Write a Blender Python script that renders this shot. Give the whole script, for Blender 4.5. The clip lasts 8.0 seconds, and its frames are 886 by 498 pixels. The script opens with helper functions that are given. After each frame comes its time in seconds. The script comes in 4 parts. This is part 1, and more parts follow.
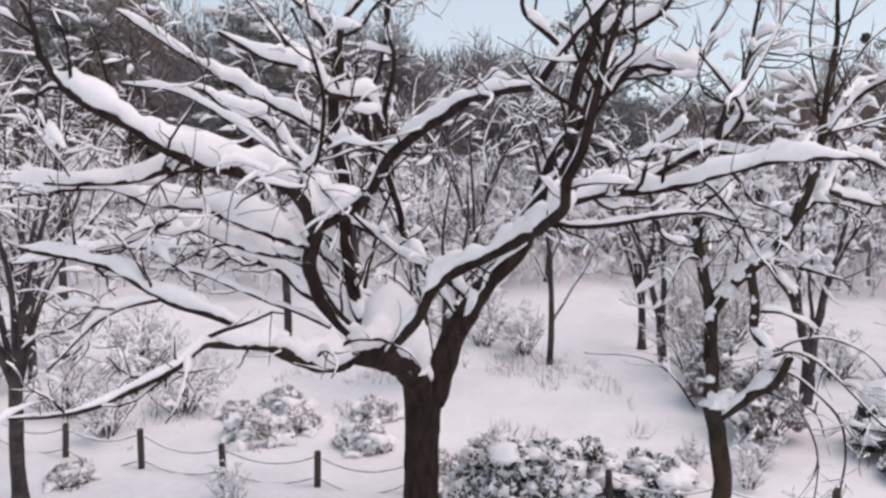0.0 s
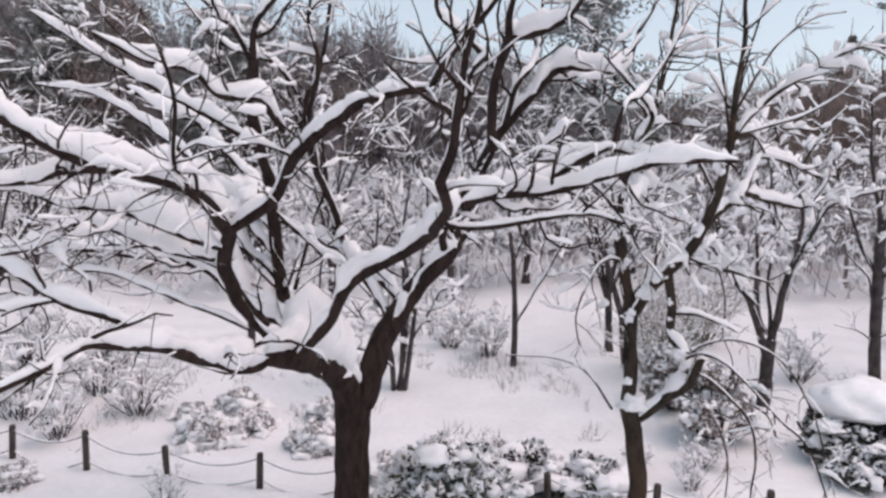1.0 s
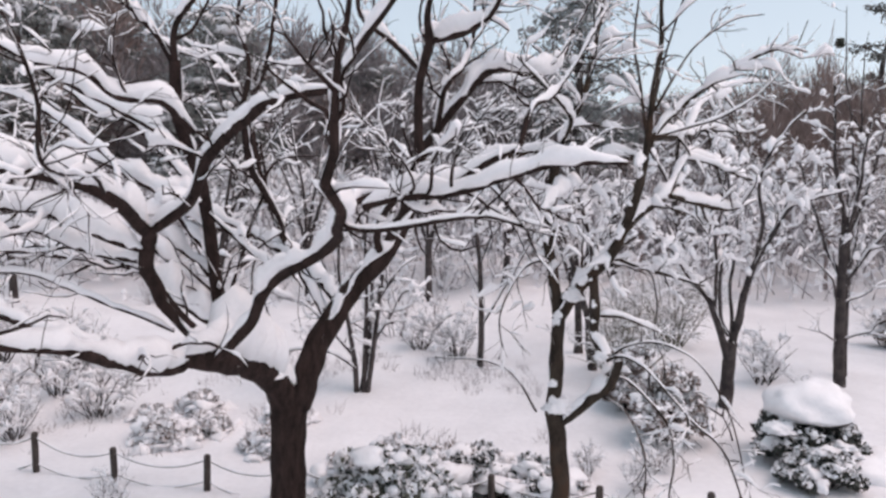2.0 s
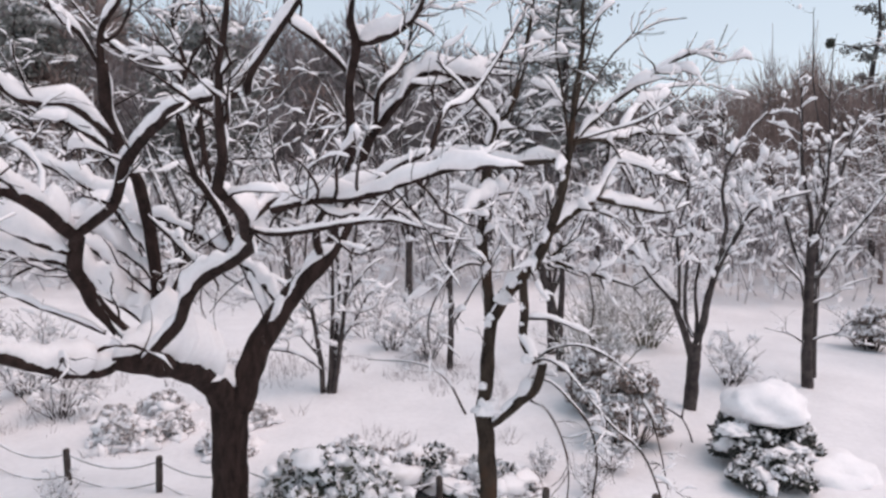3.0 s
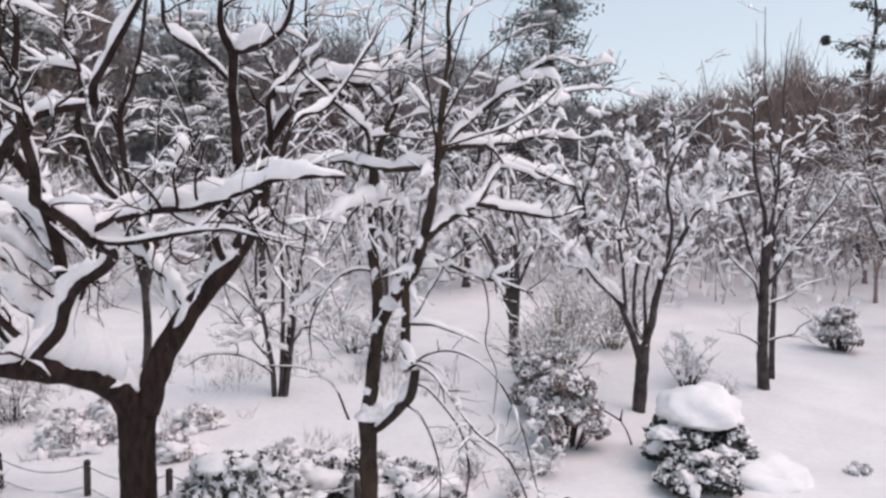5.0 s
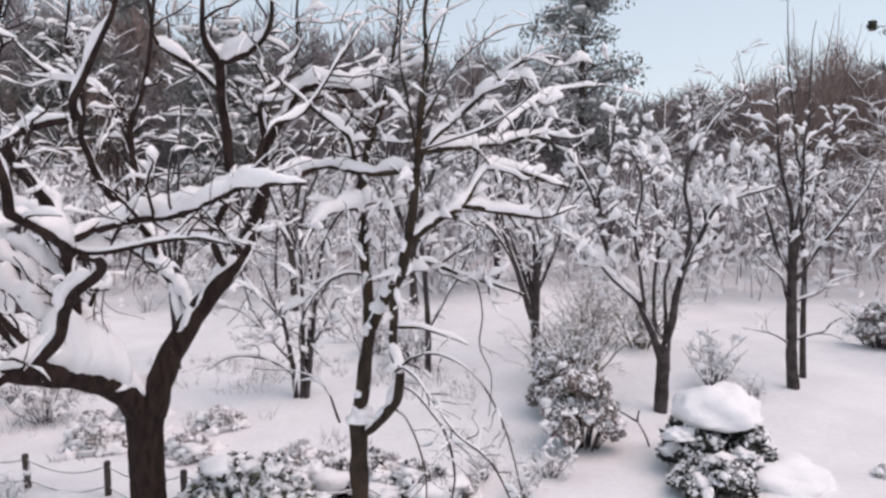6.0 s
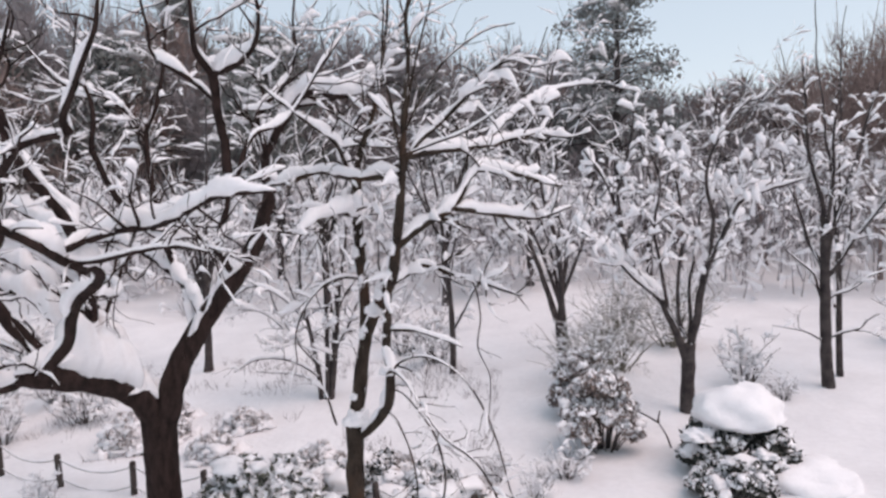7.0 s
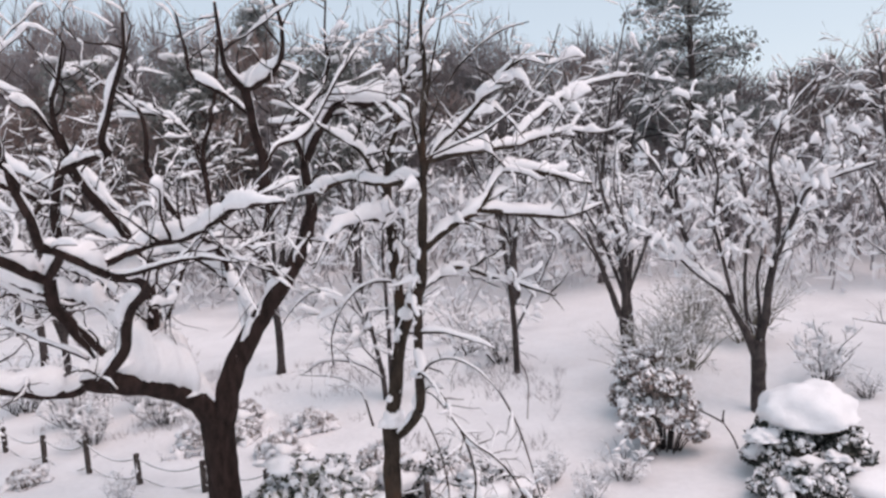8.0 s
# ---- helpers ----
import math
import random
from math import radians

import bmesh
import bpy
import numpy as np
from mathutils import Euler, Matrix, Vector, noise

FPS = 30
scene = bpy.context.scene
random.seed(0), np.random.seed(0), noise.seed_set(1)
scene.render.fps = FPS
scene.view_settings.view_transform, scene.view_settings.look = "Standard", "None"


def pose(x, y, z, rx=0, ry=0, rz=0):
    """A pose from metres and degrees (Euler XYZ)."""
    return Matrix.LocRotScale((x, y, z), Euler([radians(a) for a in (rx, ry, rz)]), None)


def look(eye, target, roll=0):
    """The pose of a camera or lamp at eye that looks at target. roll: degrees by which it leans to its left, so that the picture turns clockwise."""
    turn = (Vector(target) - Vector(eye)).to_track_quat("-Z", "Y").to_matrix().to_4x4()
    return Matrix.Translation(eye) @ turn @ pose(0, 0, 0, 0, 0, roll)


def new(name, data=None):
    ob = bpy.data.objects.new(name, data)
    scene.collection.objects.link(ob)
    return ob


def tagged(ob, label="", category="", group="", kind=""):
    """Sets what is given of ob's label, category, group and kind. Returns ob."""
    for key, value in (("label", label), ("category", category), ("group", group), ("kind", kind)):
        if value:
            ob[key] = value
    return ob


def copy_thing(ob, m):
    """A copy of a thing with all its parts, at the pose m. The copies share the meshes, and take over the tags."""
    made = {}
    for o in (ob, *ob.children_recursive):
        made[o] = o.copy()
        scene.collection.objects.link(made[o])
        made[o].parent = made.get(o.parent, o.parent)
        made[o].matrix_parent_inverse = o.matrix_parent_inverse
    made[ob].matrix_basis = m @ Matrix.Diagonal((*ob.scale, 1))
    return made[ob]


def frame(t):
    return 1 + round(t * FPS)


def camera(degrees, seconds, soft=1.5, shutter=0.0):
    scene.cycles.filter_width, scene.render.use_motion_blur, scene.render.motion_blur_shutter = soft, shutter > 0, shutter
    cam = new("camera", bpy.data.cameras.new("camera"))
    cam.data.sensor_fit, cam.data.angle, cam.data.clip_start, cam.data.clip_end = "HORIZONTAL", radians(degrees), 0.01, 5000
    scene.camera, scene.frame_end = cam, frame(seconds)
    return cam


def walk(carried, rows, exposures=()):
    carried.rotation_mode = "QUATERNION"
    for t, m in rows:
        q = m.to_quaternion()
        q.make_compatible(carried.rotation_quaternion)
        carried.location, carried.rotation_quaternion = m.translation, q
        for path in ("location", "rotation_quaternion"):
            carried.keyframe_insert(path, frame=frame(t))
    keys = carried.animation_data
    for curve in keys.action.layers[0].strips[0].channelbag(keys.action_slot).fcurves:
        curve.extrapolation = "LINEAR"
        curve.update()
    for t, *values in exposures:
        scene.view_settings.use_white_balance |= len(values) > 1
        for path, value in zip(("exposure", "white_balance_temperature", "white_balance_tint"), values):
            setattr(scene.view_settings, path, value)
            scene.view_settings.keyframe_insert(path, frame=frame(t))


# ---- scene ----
cam = camera(64.8, 8.0, soft=2.7)
METRES, EYE, TILT, LEAN, TURN = 4.6, 3.7, -4.2, 0.0, 0.0
STOPS, KELVIN, TINT = 0.38, 7850, 28
ROWS = [
    (0.0, 0.0, 0.0, 0.0, -0.0, 0.0, 0.0),
    (0.5, 0.0795, -0.0013, -0.0003, -0.06, 0.09, 0.01),
    (1.0, 0.155, 0.0012, -0.0001, -0.13, 0.14, -0.09),
    (1.5, 0.2263, 0.0033, 0.0006, -0.22, 0.18, -0.13),
    (2.0, 0.296, 0.0028, 0.0016, -0.26, 0.24, -0.15),
    (3.5, 0.4949, -0.0023, 0.01, -0.25, 0.22, -0.19),
    (4.0, 0.5585, -0.0042, 0.0115, -0.12, 0.26, -0.1),
    (4.5, 0.6195, -0.0056, 0.0142, -0.07, 0.27, -0.06),
    (6.0, 0.7856, -0.0003, 0.0231, 4.26, 0.25, 1.13),
    (6.5, 0.8384, 0.0034, 0.0232, 6.18, 0.32, 1.67),
    (7.0, 0.8911, 0.0078, 0.0263, 8.1, 0.31, 2.14),
    (7.5, 0.9448, 0.0142, 0.0281, 10.87, 0.35, 2.88),
    (8.0, 0.9977, 0.0216, 0.0265, 14.98, 0.61, 3.93),
]
walk(cam, [(t, pose(0, 0, EYE, TILT, LEAN, TURN) @ pose(METRES * x, METRES * y, METRES * z, 90 + pitch, roll, yaw)) for t, x, y, z, yaw, pitch, roll in ROWS], exposures=((0.0, STOPS, KELVIN, TINT), (8.0, STOPS, KELVIN, TINT)))


# ---- sky, sun ----
world = bpy.data.worlds.new("winter_sky")
scene.world = world
world.use_nodes = True
wn, wl = world.node_tree.nodes, world.node_tree.links
wn.clear()
w_out, w_bg, w_sky, w_hsv = (wn.new(k) for k in ("ShaderNodeOutputWorld", "ShaderNodeBackground", "ShaderNodeTexSky", "ShaderNodeHueSaturation"))
w_sky.sky_type, w_sky.sun_disc = "NISHITA", False
w_sky.sun_elevation, w_sky.sun_rotation = radians(60), radians(105)
w_sky.air_density, w_sky.dust_density, w_sky.ozone_density = 1.0, 0.8, 1.6
w_hsv.inputs["Saturation"].default_value = 0.8
w_hsv.inputs["Hue"].default_value = 0.475
w_hsv.inputs["Value"].default_value = 1.07
w_bg.inputs["Strength"].default_value = 0.15
w_veil = wn.new("ShaderNodeMix")
w_veil.data_type = "RGBA"
w_veil.inputs[0].default_value = 0.6
w_veil.inputs[7].default_value = (2.5, 3.8, 4.75, 1)
wl.new(w_sky.outputs[0], w_hsv.inputs["Color"])
wl.new(w_hsv.outputs[0], w_veil.inputs[6])
wl.new(w_veil.outputs[2], w_bg.inputs[0])
wl.new(w_bg.outputs[0], w_out.inputs[0])

sun = new("sun", bpy.data.lights.new("sun", "SUN"))
sun.data.energy, sun.data.angle, sun.data.color = 1.05, radians(50), (1.0, 0.89, 0.87)
sun.matrix_world = look((5.2, -1.4, 9.3), (0, 0, 0))


# ---- materials ----
def material(name, base, second, scale=8.0, rough=0.8, bump=0.3, depth=0.02, stretch=(1, 1, 1), fine=6.0, blotch=None, spec=0.3):
    """Two-scale noise between two colours, an optional third blotch colour, and bump."""
    m = bpy.data.materials.new(name)
    m.use_nodes = True
    n, l = m.node_tree.nodes, m.node_tree.links
    p = n["Principled BSDF"]
    p.inputs["Roughness"].default_value = rough
    p.inputs["Specular IOR Level"].default_value = spec
    tc, mp = n.new("ShaderNodeTexCoord"), n.new("ShaderNodeMapping")
    mp.inputs["Scale"].default_value = stretch
    l.new(tc.outputs["Object"], mp.inputs[0])
    a, b = n.new("ShaderNodeTexNoise"), n.new("ShaderNodeTexNoise")
    a.inputs["Scale"].default_value, a.inputs["Detail"].default_value = scale, 5
    b.inputs["Scale"].default_value, b.inputs["Detail"].default_value = scale * fine, 3
    l.new(mp.outputs[0], a.inputs[0]), l.new(mp.outputs[0], b.inputs[0])
    mix = n.new("ShaderNodeMath")
    mix.operation = "ADD"
    half = n.new("ShaderNodeMath")
    half.operation, half.inputs[1].default_value = "MULTIPLY", 0.5
    l.new(b.outputs[0], half.inputs[0])
    l.new(a.outputs[0], mix.inputs[0]), l.new(half.outputs[0], mix.inputs[1])
    ramp = n.new("ShaderNodeValToRGB")
    ramp.color_ramp.elements[0].position, ramp.color_ramp.elements[1].position = 0.55, 0.95
    ramp.color_ramp.elements[0].color, ramp.color_ramp.elements[1].color = (*base, 1), (*second, 1)
    l.new(mix.outputs[0], ramp.inputs[0])
    out = ramp.outputs[0]
    if blotch:
        c = n.new("ShaderNodeTexNoise")
        c.inputs["Scale"].default_value, c.inputs["Detail"].default_value = scale * 0.4, 4
        l.new(tc.outputs["Object"], c.inputs[0])
        r2 = n.new("ShaderNodeValToRGB")
        r2.color_ramp.elements[0].position, r2.color_ramp.elements[1].position = 0.56, 0.66
        l.new(c.outputs[0], r2.inputs[0])
        mc = n.new("ShaderNodeMix")
        mc.data_type = "RGBA"
        l.new(r2.outputs[0], mc.inputs[0]), l.new(out, mc.inputs[6])
        mc.inputs[7].default_value = (*blotch, 1)
        out = mc.outputs[2]
    l.new(out, p.inputs["Base Color"])
    if bump:
        bp = n.new("ShaderNodeBump")
        bp.inputs["Strength"].default_value, bp.inputs["Distance"].default_value = bump, depth
        l.new(mix.outputs[0], bp.inputs["Height"]), l.new(bp.outputs[0], p.inputs["Normal"])
    return m


SNOW = material("snow", (0.82, 0.815, 0.83), (0.9, 0.895, 0.91), 3.0, 0.6, 0.35, 0.03, fine=9.0, spec=0.2)
GROUND_SNOW = material("ground_snow", (0.73, 0.725, 0.74), (0.83, 0.825, 0.84), 0.9, 0.65, 0.45, 0.06, fine=11.0, spec=0.2)
BARK = material("dark_bark", (0.017, 0.011, 0.0098), (0.048, 0.03, 0.0265), 9.0, 0.95, 0.8, 0.02, (1.6, 1.6, 0.5), spec=0.15)
BARK_BROWN = material("flaking_bark", (0.018, 0.013, 0.011), (0.06, 0.045, 0.035), 7.0, 0.95, 0.7, 0.02, (1.4, 1.4, 0.5), blotch=(0.06, 0.037, 0.026), spec=0.15)
BARK_GREY = material("grey_bark", (0.034, 0.028, 0.028), (0.09, 0.075, 0.072), 6.0, 0.95, 0.5, 0.02, spec=0.15)
# far bark paler and cooler than wood: distance haze put into the colour
BARK_HAZED = material("hazed_woodland_bark", (0.19, 0.172, 0.18), (0.32, 0.292, 0.297), 1.2, 0.95, 0.0, spec=0.1)
# reddish wood, its paleness standing in for haze over the far trees
BARK_RED_HAZED = material("hazed_reddish_twigs", (0.185, 0.137, 0.127), (0.31, 0.235, 0.215), 1.5, 0.95, 0.0, spec=0.1)
LEAF = material("evergreen_leaf", (0.05, 0.055, 0.045), (0.14, 0.145, 0.115), 5.0, 0.6, 0.0, spec=0.3)
LEAF_DARK = material("dark_shrub_leaf", (0.024, 0.026, 0.022), (0.075, 0.078, 0.068), 6.0, 0.6, 0.0, spec=0.3)
# both needle colours are lightened to imitate haze, the pine's most
NEEDLE_HAZED = material("hazed_evergreen", (0.13, 0.137, 0.13), (0.25, 0.26, 0.25), 1.0, 0.8, 0.0, spec=0.1)
PINE_NEEDLE_HAZED = material("hazed_pine_needle", (0.16, 0.175, 0.175), (0.30, 0.32, 0.315), 1.0, 0.8, 0.0, spec=0.1)
OLIVE = material("olive_shrub_leaf", (0.11, 0.10, 0.08), (0.22, 0.205, 0.165), 5.0, 0.7, 0.0, spec=0.2)
DRY_LEAF = material("dead_leaf", (0.17, 0.135, 0.125), (0.34, 0.275, 0.25), 5.0, 0.8, 0.0, spec=0.1)
POST = material("post_wood", (0.035, 0.028, 0.026), (0.09, 0.075, 0.068), 14.0, 0.9, 0.5, 0.01, (2, 2, 0.4), spec=0.2)
ROPE = material("rope_fibre", (0.15, 0.138, 0.13), (0.30, 0.28, 0.265), 40.0, 0.95, 0.5, 0.005, spec=0.1)


# ---- mesh building ----
UP = np.array((0.0, 0.0, 1.0))


def unit(v):
    return v / (np.sqrt((v * v).sum()) + 1e-12)


def unit_rows(v):
    return v / (np.linalg.norm(v, axis=1)[:, None] + 1e-12)


def ico(level):
    bm = bmesh.new()
    bmesh.ops.create_icosphere(bm, subdivisions=level, radius=1.0)
    v = np.array([x.co[:] for x in bm.verts])
    f = np.array([[x.index for x in y.verts] for y in bm.faces])
    bm.free()
    return v, f


ICO1, ICO2, ICO3, ICO4 = ico(1), ico(2), ico(3), ico(4)


class Shape:
    """Gathers points and faces for one mesh."""

    def __init__(self):
        self.v, self.q, self.t, self.n = [], [], [], 0

    def add(self, v, quads=None, tris=None):
        v = np.asarray(v, float)
        if quads is not None and len(quads):
            self.q.append(np.asarray(quads) + self.n)
        if tris is not None and len(tris):
            self.t.append(np.asarray(tris) + self.n)
        self.v.append(v)
        self.n += len(v)

    def rings(self, rings, close=True):
        """Skin over rings of equal size, closed round, with both ends shut."""
        n, k = rings.shape[:2]
        i = np.arange(n - 1)[:, None] * k
        j = np.arange(k)[None]
        a, b = i + j, i + (j + 1) % k
        quads = np.stack((a, b, b + k, a + k), -1).reshape(-1, 4)
        self.add(rings.reshape(-1, 3), quads)
        if close:
            ends = np.stack((rings[0].mean(0), rings[-1].mean(0)))
            base = self.n - n * k
            self.v.append(ends)
            jj = np.arange(k)
            first = np.stack((np.full(k, self.n), base + (jj + 1) % k, base + jj), -1)
            top = base + (n - 1) * k
            last = np.stack((np.full(k, self.n + 1), top + jj, top + (jj + 1) % k), -1)
            self.t.append(np.concatenate((first, last)))
            self.n += 2

    def tube(self, pts, radii, sides=6, rough=0.0):
        pts = np.asarray(pts, float)
        tan = np.gradient(pts, axis=0)
        tan /= np.linalg.norm(tan, axis=1)[:, None] + 1e-12
        side = unit(np.cross(tan[0], (0.31, 0.94, 0.12)))
        frames = []
        for t in tan:
            side = unit(side - t * (side @ t))
            frames.append((side, np.cross(t, side)))
        fr = np.array(frames)
        ang = np.arange(sides) * 2 * np.pi / sides
        r = np.asarray(radii)[:, None] * np.ones(sides)
        if rough:
            r = r * (1 + rough * np.array([[noise.noise(Vector(p * 5) + Vector((0, 0, 7.3 * math.cos(a) + 3 * math.sin(a)))) for a in ang] for p in pts]))
        rings = pts[:, None] + r[:, :, None] * (np.cos(ang)[None, :, None] * fr[:, None, 0] + np.sin(ang)[None, :, None] * fr[:, None, 1])
        self.rings(rings)

    def snow(self, pts, radii, amount=1.0, seed=0.0, sides=7, fine=False):
        """The loaf of snow that lies along the upper side of a branch, thinner where the branch is steep."""
        pts = np.asarray(pts, float)
        if fine:
            run = np.concatenate(((0,), np.cumsum(np.linalg.norm(np.diff(pts, axis=0), axis=1))))
            at = np.linspace(0, run[-1], max(len(pts), min(22, int(run[-1] / 0.05) + 2)))
            radii = np.interp(at, run, radii)
            pts = np.stack([np.interp(at, run, pts[:, k]) for k in range(3)], 1)
        tan = np.gradient(pts, axis=0)
        tan /= np.linalg.norm(tan, axis=1)[:, None] + 1e-12
        flat = np.sqrt(np.clip(1 - tan[:, 2] ** 2, 0, 1))
        lumps = np.array([0.9 + 0.7 * noise.noise(Vector(p * 3.1) + Vector((seed, 0, 0))) + 0.38 * noise.noise(Vector(p * 7.0) + Vector((0, seed, 0))) for p in pts])
        shift = np.array([noise.noise(Vector(p * 5.0) + Vector((0, 0, seed))) for p in pts])
        r = np.asarray(radii)
        deep = np.where(r < 0.04, 0.026 + 3.3 * r, 0.158 + 1.7 * (r - 0.04))
        h = amount * deep * np.clip((flat - 0.30) / 0.55, 0, 1) * np.clip(lumps, 0.08, 1.35)
        ends = np.minimum(np.arange(len(pts)), len(pts) - 1 - np.arange(len(pts)))
        fade = np.minimum(1, (ends + 0.6) / 1.1 if sides == 5 else (ends + 0.35) / (1.6 if len(pts) < 14 else 5.0)) ** 0.8
        h = h * fade
        w = np.where(h > 0.3 * r, np.maximum(r * 1.04, 0.40 * h), r * 0.8)
        lat = np.cross(UP, tan)
        size = np.linalg.norm(lat, axis=1)
        lat = np.where(size[:, None] > 0.05, lat / (size[:, None] + 1e-9), (1.0, 0, 0))
        if sides == 7:
            prof = [(-0.62, 0.0, 0.25), (-1.0, 0.38, 0.2), (-0.72, 0.82, 0.3), (0.0, 1.0, 0.5), (0.72, 0.82, 0.3), (1.0, 0.38, 0.2), (0.62, 0.0, 0.25)]
        else:
            clods = np.array([noise.noise(Vector(p * (6.5 if fine else 10.0)) + Vector((seed, seed, 0))) for p in pts])
            h = h * np.clip(lumps * 1.3 - 0.4, 0.0, 1.3) * np.clip((0.85 + 2.4 * clods) if fine else (0.95 + 1.5 * clods), 0.0, 1.7)
            w = np.where(h > 0.3 * r, np.maximum(r * 1.04, (0.46 if fine else 0.42) * h), r * 0.8)
            prof = [(-0.8, 0.1, 0.2), (-0.7, 0.75, 0.3), (0.1, 1.0, 0.4), (0.85, 0.5, 0.2), (0.3, 0.0, -0.2)]
        rings = np.stack([pts + lat * (u * w * (1 + 0.45 * shift * (1 if u > 0 else -1)) + 0.2 * a * h * shift)[:, None] + UP * (a * h + b * r)[:, None] for u, a, b in prof], 1)
        if sides == 7:
            crumb = np.array([[noise.noise_vector(Vector(p * 8.0) + Vector((seed, 0, 0)))[:] for p in ring] for ring in rings])
            grain = np.array([[noise.noise_vector(Vector(p * 21.0) + Vector((0, seed, 0)))[:] for p in ring] for ring in rings])
            rings = rings + (0.26 * crumb + 0.12 * grain) * np.minimum(h, 0.16)[:, None, None]
        self.rings(rings)

    def plaster(self, pts, radii, way, seed=0.0, cover=0.05, freq=9.0):
        """Snow blown against one side of a steep stem, in broken patches."""
        pts = np.asarray(pts, float)
        r = np.asarray(radii)
        m = np.array([noise.noise(Vector(p * freq) + Vector((seed, 0, 0))) for p in pts]) + cover
        m = np.clip(m * 3.0, 0, 1)
        c = pts + np.asarray(way) * (r * (0.2 + 0.42 * m))[:, None]
        self.tube(c, np.maximum(0.2 * r, r * (0.5 + 0.36 * m)) * np.where(m > 0.02, 1, 0.4), 8, 0.45)

    def blob(self, c, size, rough=0.25, sphere=None, seed=0.0):
        v, f = sphere or ICO2
        d = np.array([1 + rough * (noise.noise(Vector(p * 1.3) + Vector((seed, seed * 0.7, 0))) + 0.5 * noise.noise(Vector(p * 3.2) + Vector((0, seed, 0)))) for p in v])
        self.add(np.asarray(c) + v * d[:, None] * np.asarray(size), tris=f)

    def heap(self, c, size, rough=0.25, seed=0.0):
        """A drift of fluffy snow: a dome with a ragged foot and lumps at three scales."""
        v, f = ICO4
        d = np.array([1 + rough * (noise.noise(Vector(p * 1.6) + Vector((seed, 0, 0))) + 0.55 * noise.noise(Vector(p * 4.0) + Vector((0, seed, 0))) + 0.3 * noise.noise(Vector(p * 10.0) + Vector((0, 0, seed)))) for p in v])
        w = v * d[:, None]
        w[:, 2] = np.where(w[:, 2] < 0, w[:, 2] * 0.35, w[:, 2])
        self.add(np.asarray(c) + w * np.asarray(size), tris=f)

    def cards(self, centres, size, rng, lean=0.0, long=1.6):
        """Small bent leaves, each of two faces, at the given centres."""
        n = len(centres)
        if not n:
            return
        a = rng.normal(size=(n, 3))
        a[:, 2] -= lean
        a /= np.linalg.norm(a, axis=1)[:, None]
        b = np.cross(a, rng.normal(size=(n, 3)))
        b /= np.linalg.norm(b, axis=1)[:, None] + 1e-9
        c = np.cross(a, b)
        s = size * rng.uniform(0.6, 1.4, n)[:, None]
        long_s, wide = s * long * 0.5, s * 0.5
        p = np.asarray(centres)
        v = np.stack((p - a * long_s, p + b * wide + c * wide * 0.3, p + a * long_s, p - b * wide + c * wide * 0.3), 1).reshape(-1, 3)
        i = np.arange(n)[:, None] * 4
        self.add(v, tris=np.concatenate((i + (0, 1, 2), i + (0, 2, 3))))

    def mesh(self, name, mat, smooth=True):
        me = bpy.data.meshes.new(name)
        v = np.concatenate(self.v)
        q = np.concatenate(self.q).astype(np.int32) if self.q else np.zeros((0, 4), np.int32)
        t = np.concatenate(self.t).astype(np.int32) if self.t else np.zeros((0, 3), np.int32)
        me.vertices.add(len(v))
        me.vertices.foreach_set("co", v.ravel())
        me.loops.add(q.size + t.size)
        me.loops.foreach_set("vertex_index", np.concatenate((q.ravel(), t.ravel())))
        me.polygons.add(len(q) + len(t))
        me.polygons.foreach_set("loop_start", np.concatenate((np.arange(len(q)) * 4, q.size + np.arange(len(t)) * 3)).astype(np.int32))
        me.polygons.foreach_set("use_smooth", np.full(len(q) + len(t), smooth))
        me.update(calc_edges=True)
        me.validate()
        me.materials.append(mat)
        return me


def empty(name, label, category, group="", at=(0, 0, 0)):
    ob = new(name)
    ob.location = at
    ob.empty_display_size = 0.2
    return tagged(ob, label, category, group)


def part(name, shape, mat, parent, label="", kind="", smooth=True):
    ob = new(name, shape.mesh(name, mat, smooth))
    ob.parent = parent
    return tagged(ob, label, kind=kind)


def spline(ctrl, step=0.07):
    """A smooth line through the control points, at about even steps."""
    c = np.asarray(ctrl, float)
    e = np.concatenate((2 * c[:1] - c[1:2], c, 2 * c[-1:] - c[-2:-1]))
    out, where = [], []
    for i in range(len(c) - 1):
        p0, p1, p2, p3 = e[i:i + 4]
        k = max(2, int(np.linalg.norm(p2 - p1) / step))
        s = np.arange(k)[:, None] / k
        out.append(0.5 * (2 * p1 + (p2 - p0) * s + (2 * p0 - 5 * p1 + 4 * p2 - p3) * s ** 2 + (3 * p1 - p0 - 3 * p2 + p3) * s ** 3))
        where.append((i + s[:, 0]) / (len(c) - 1))
    return np.concatenate(out + [c[-1:]]), np.concatenate(where + [np.ones(1)])


def wander(pts, size, freq=2.2, seed=0.0):
    return pts + size * np.array([noise.noise_vector(Vector(p * freq) + Vector((seed, 0, 0)))[:] for p in pts])


def shoot(start, way, length, rng, bend=0.16, lift=0.03, step=0.09):
    """A grown line: it wanders, and rises or droops."""
    n = max(3, int(length / step))
    p, d, out = np.array(start, float), unit(np.array(way, float)), []
    out.append(p)
    kicks = rng.normal(0, bend, (n, 3))
    for i in range(n):
        d = unit(d + kicks[i] + UP * lift)
        p = p + d * (length / n)
        out.append(p)
    return np.array(out)


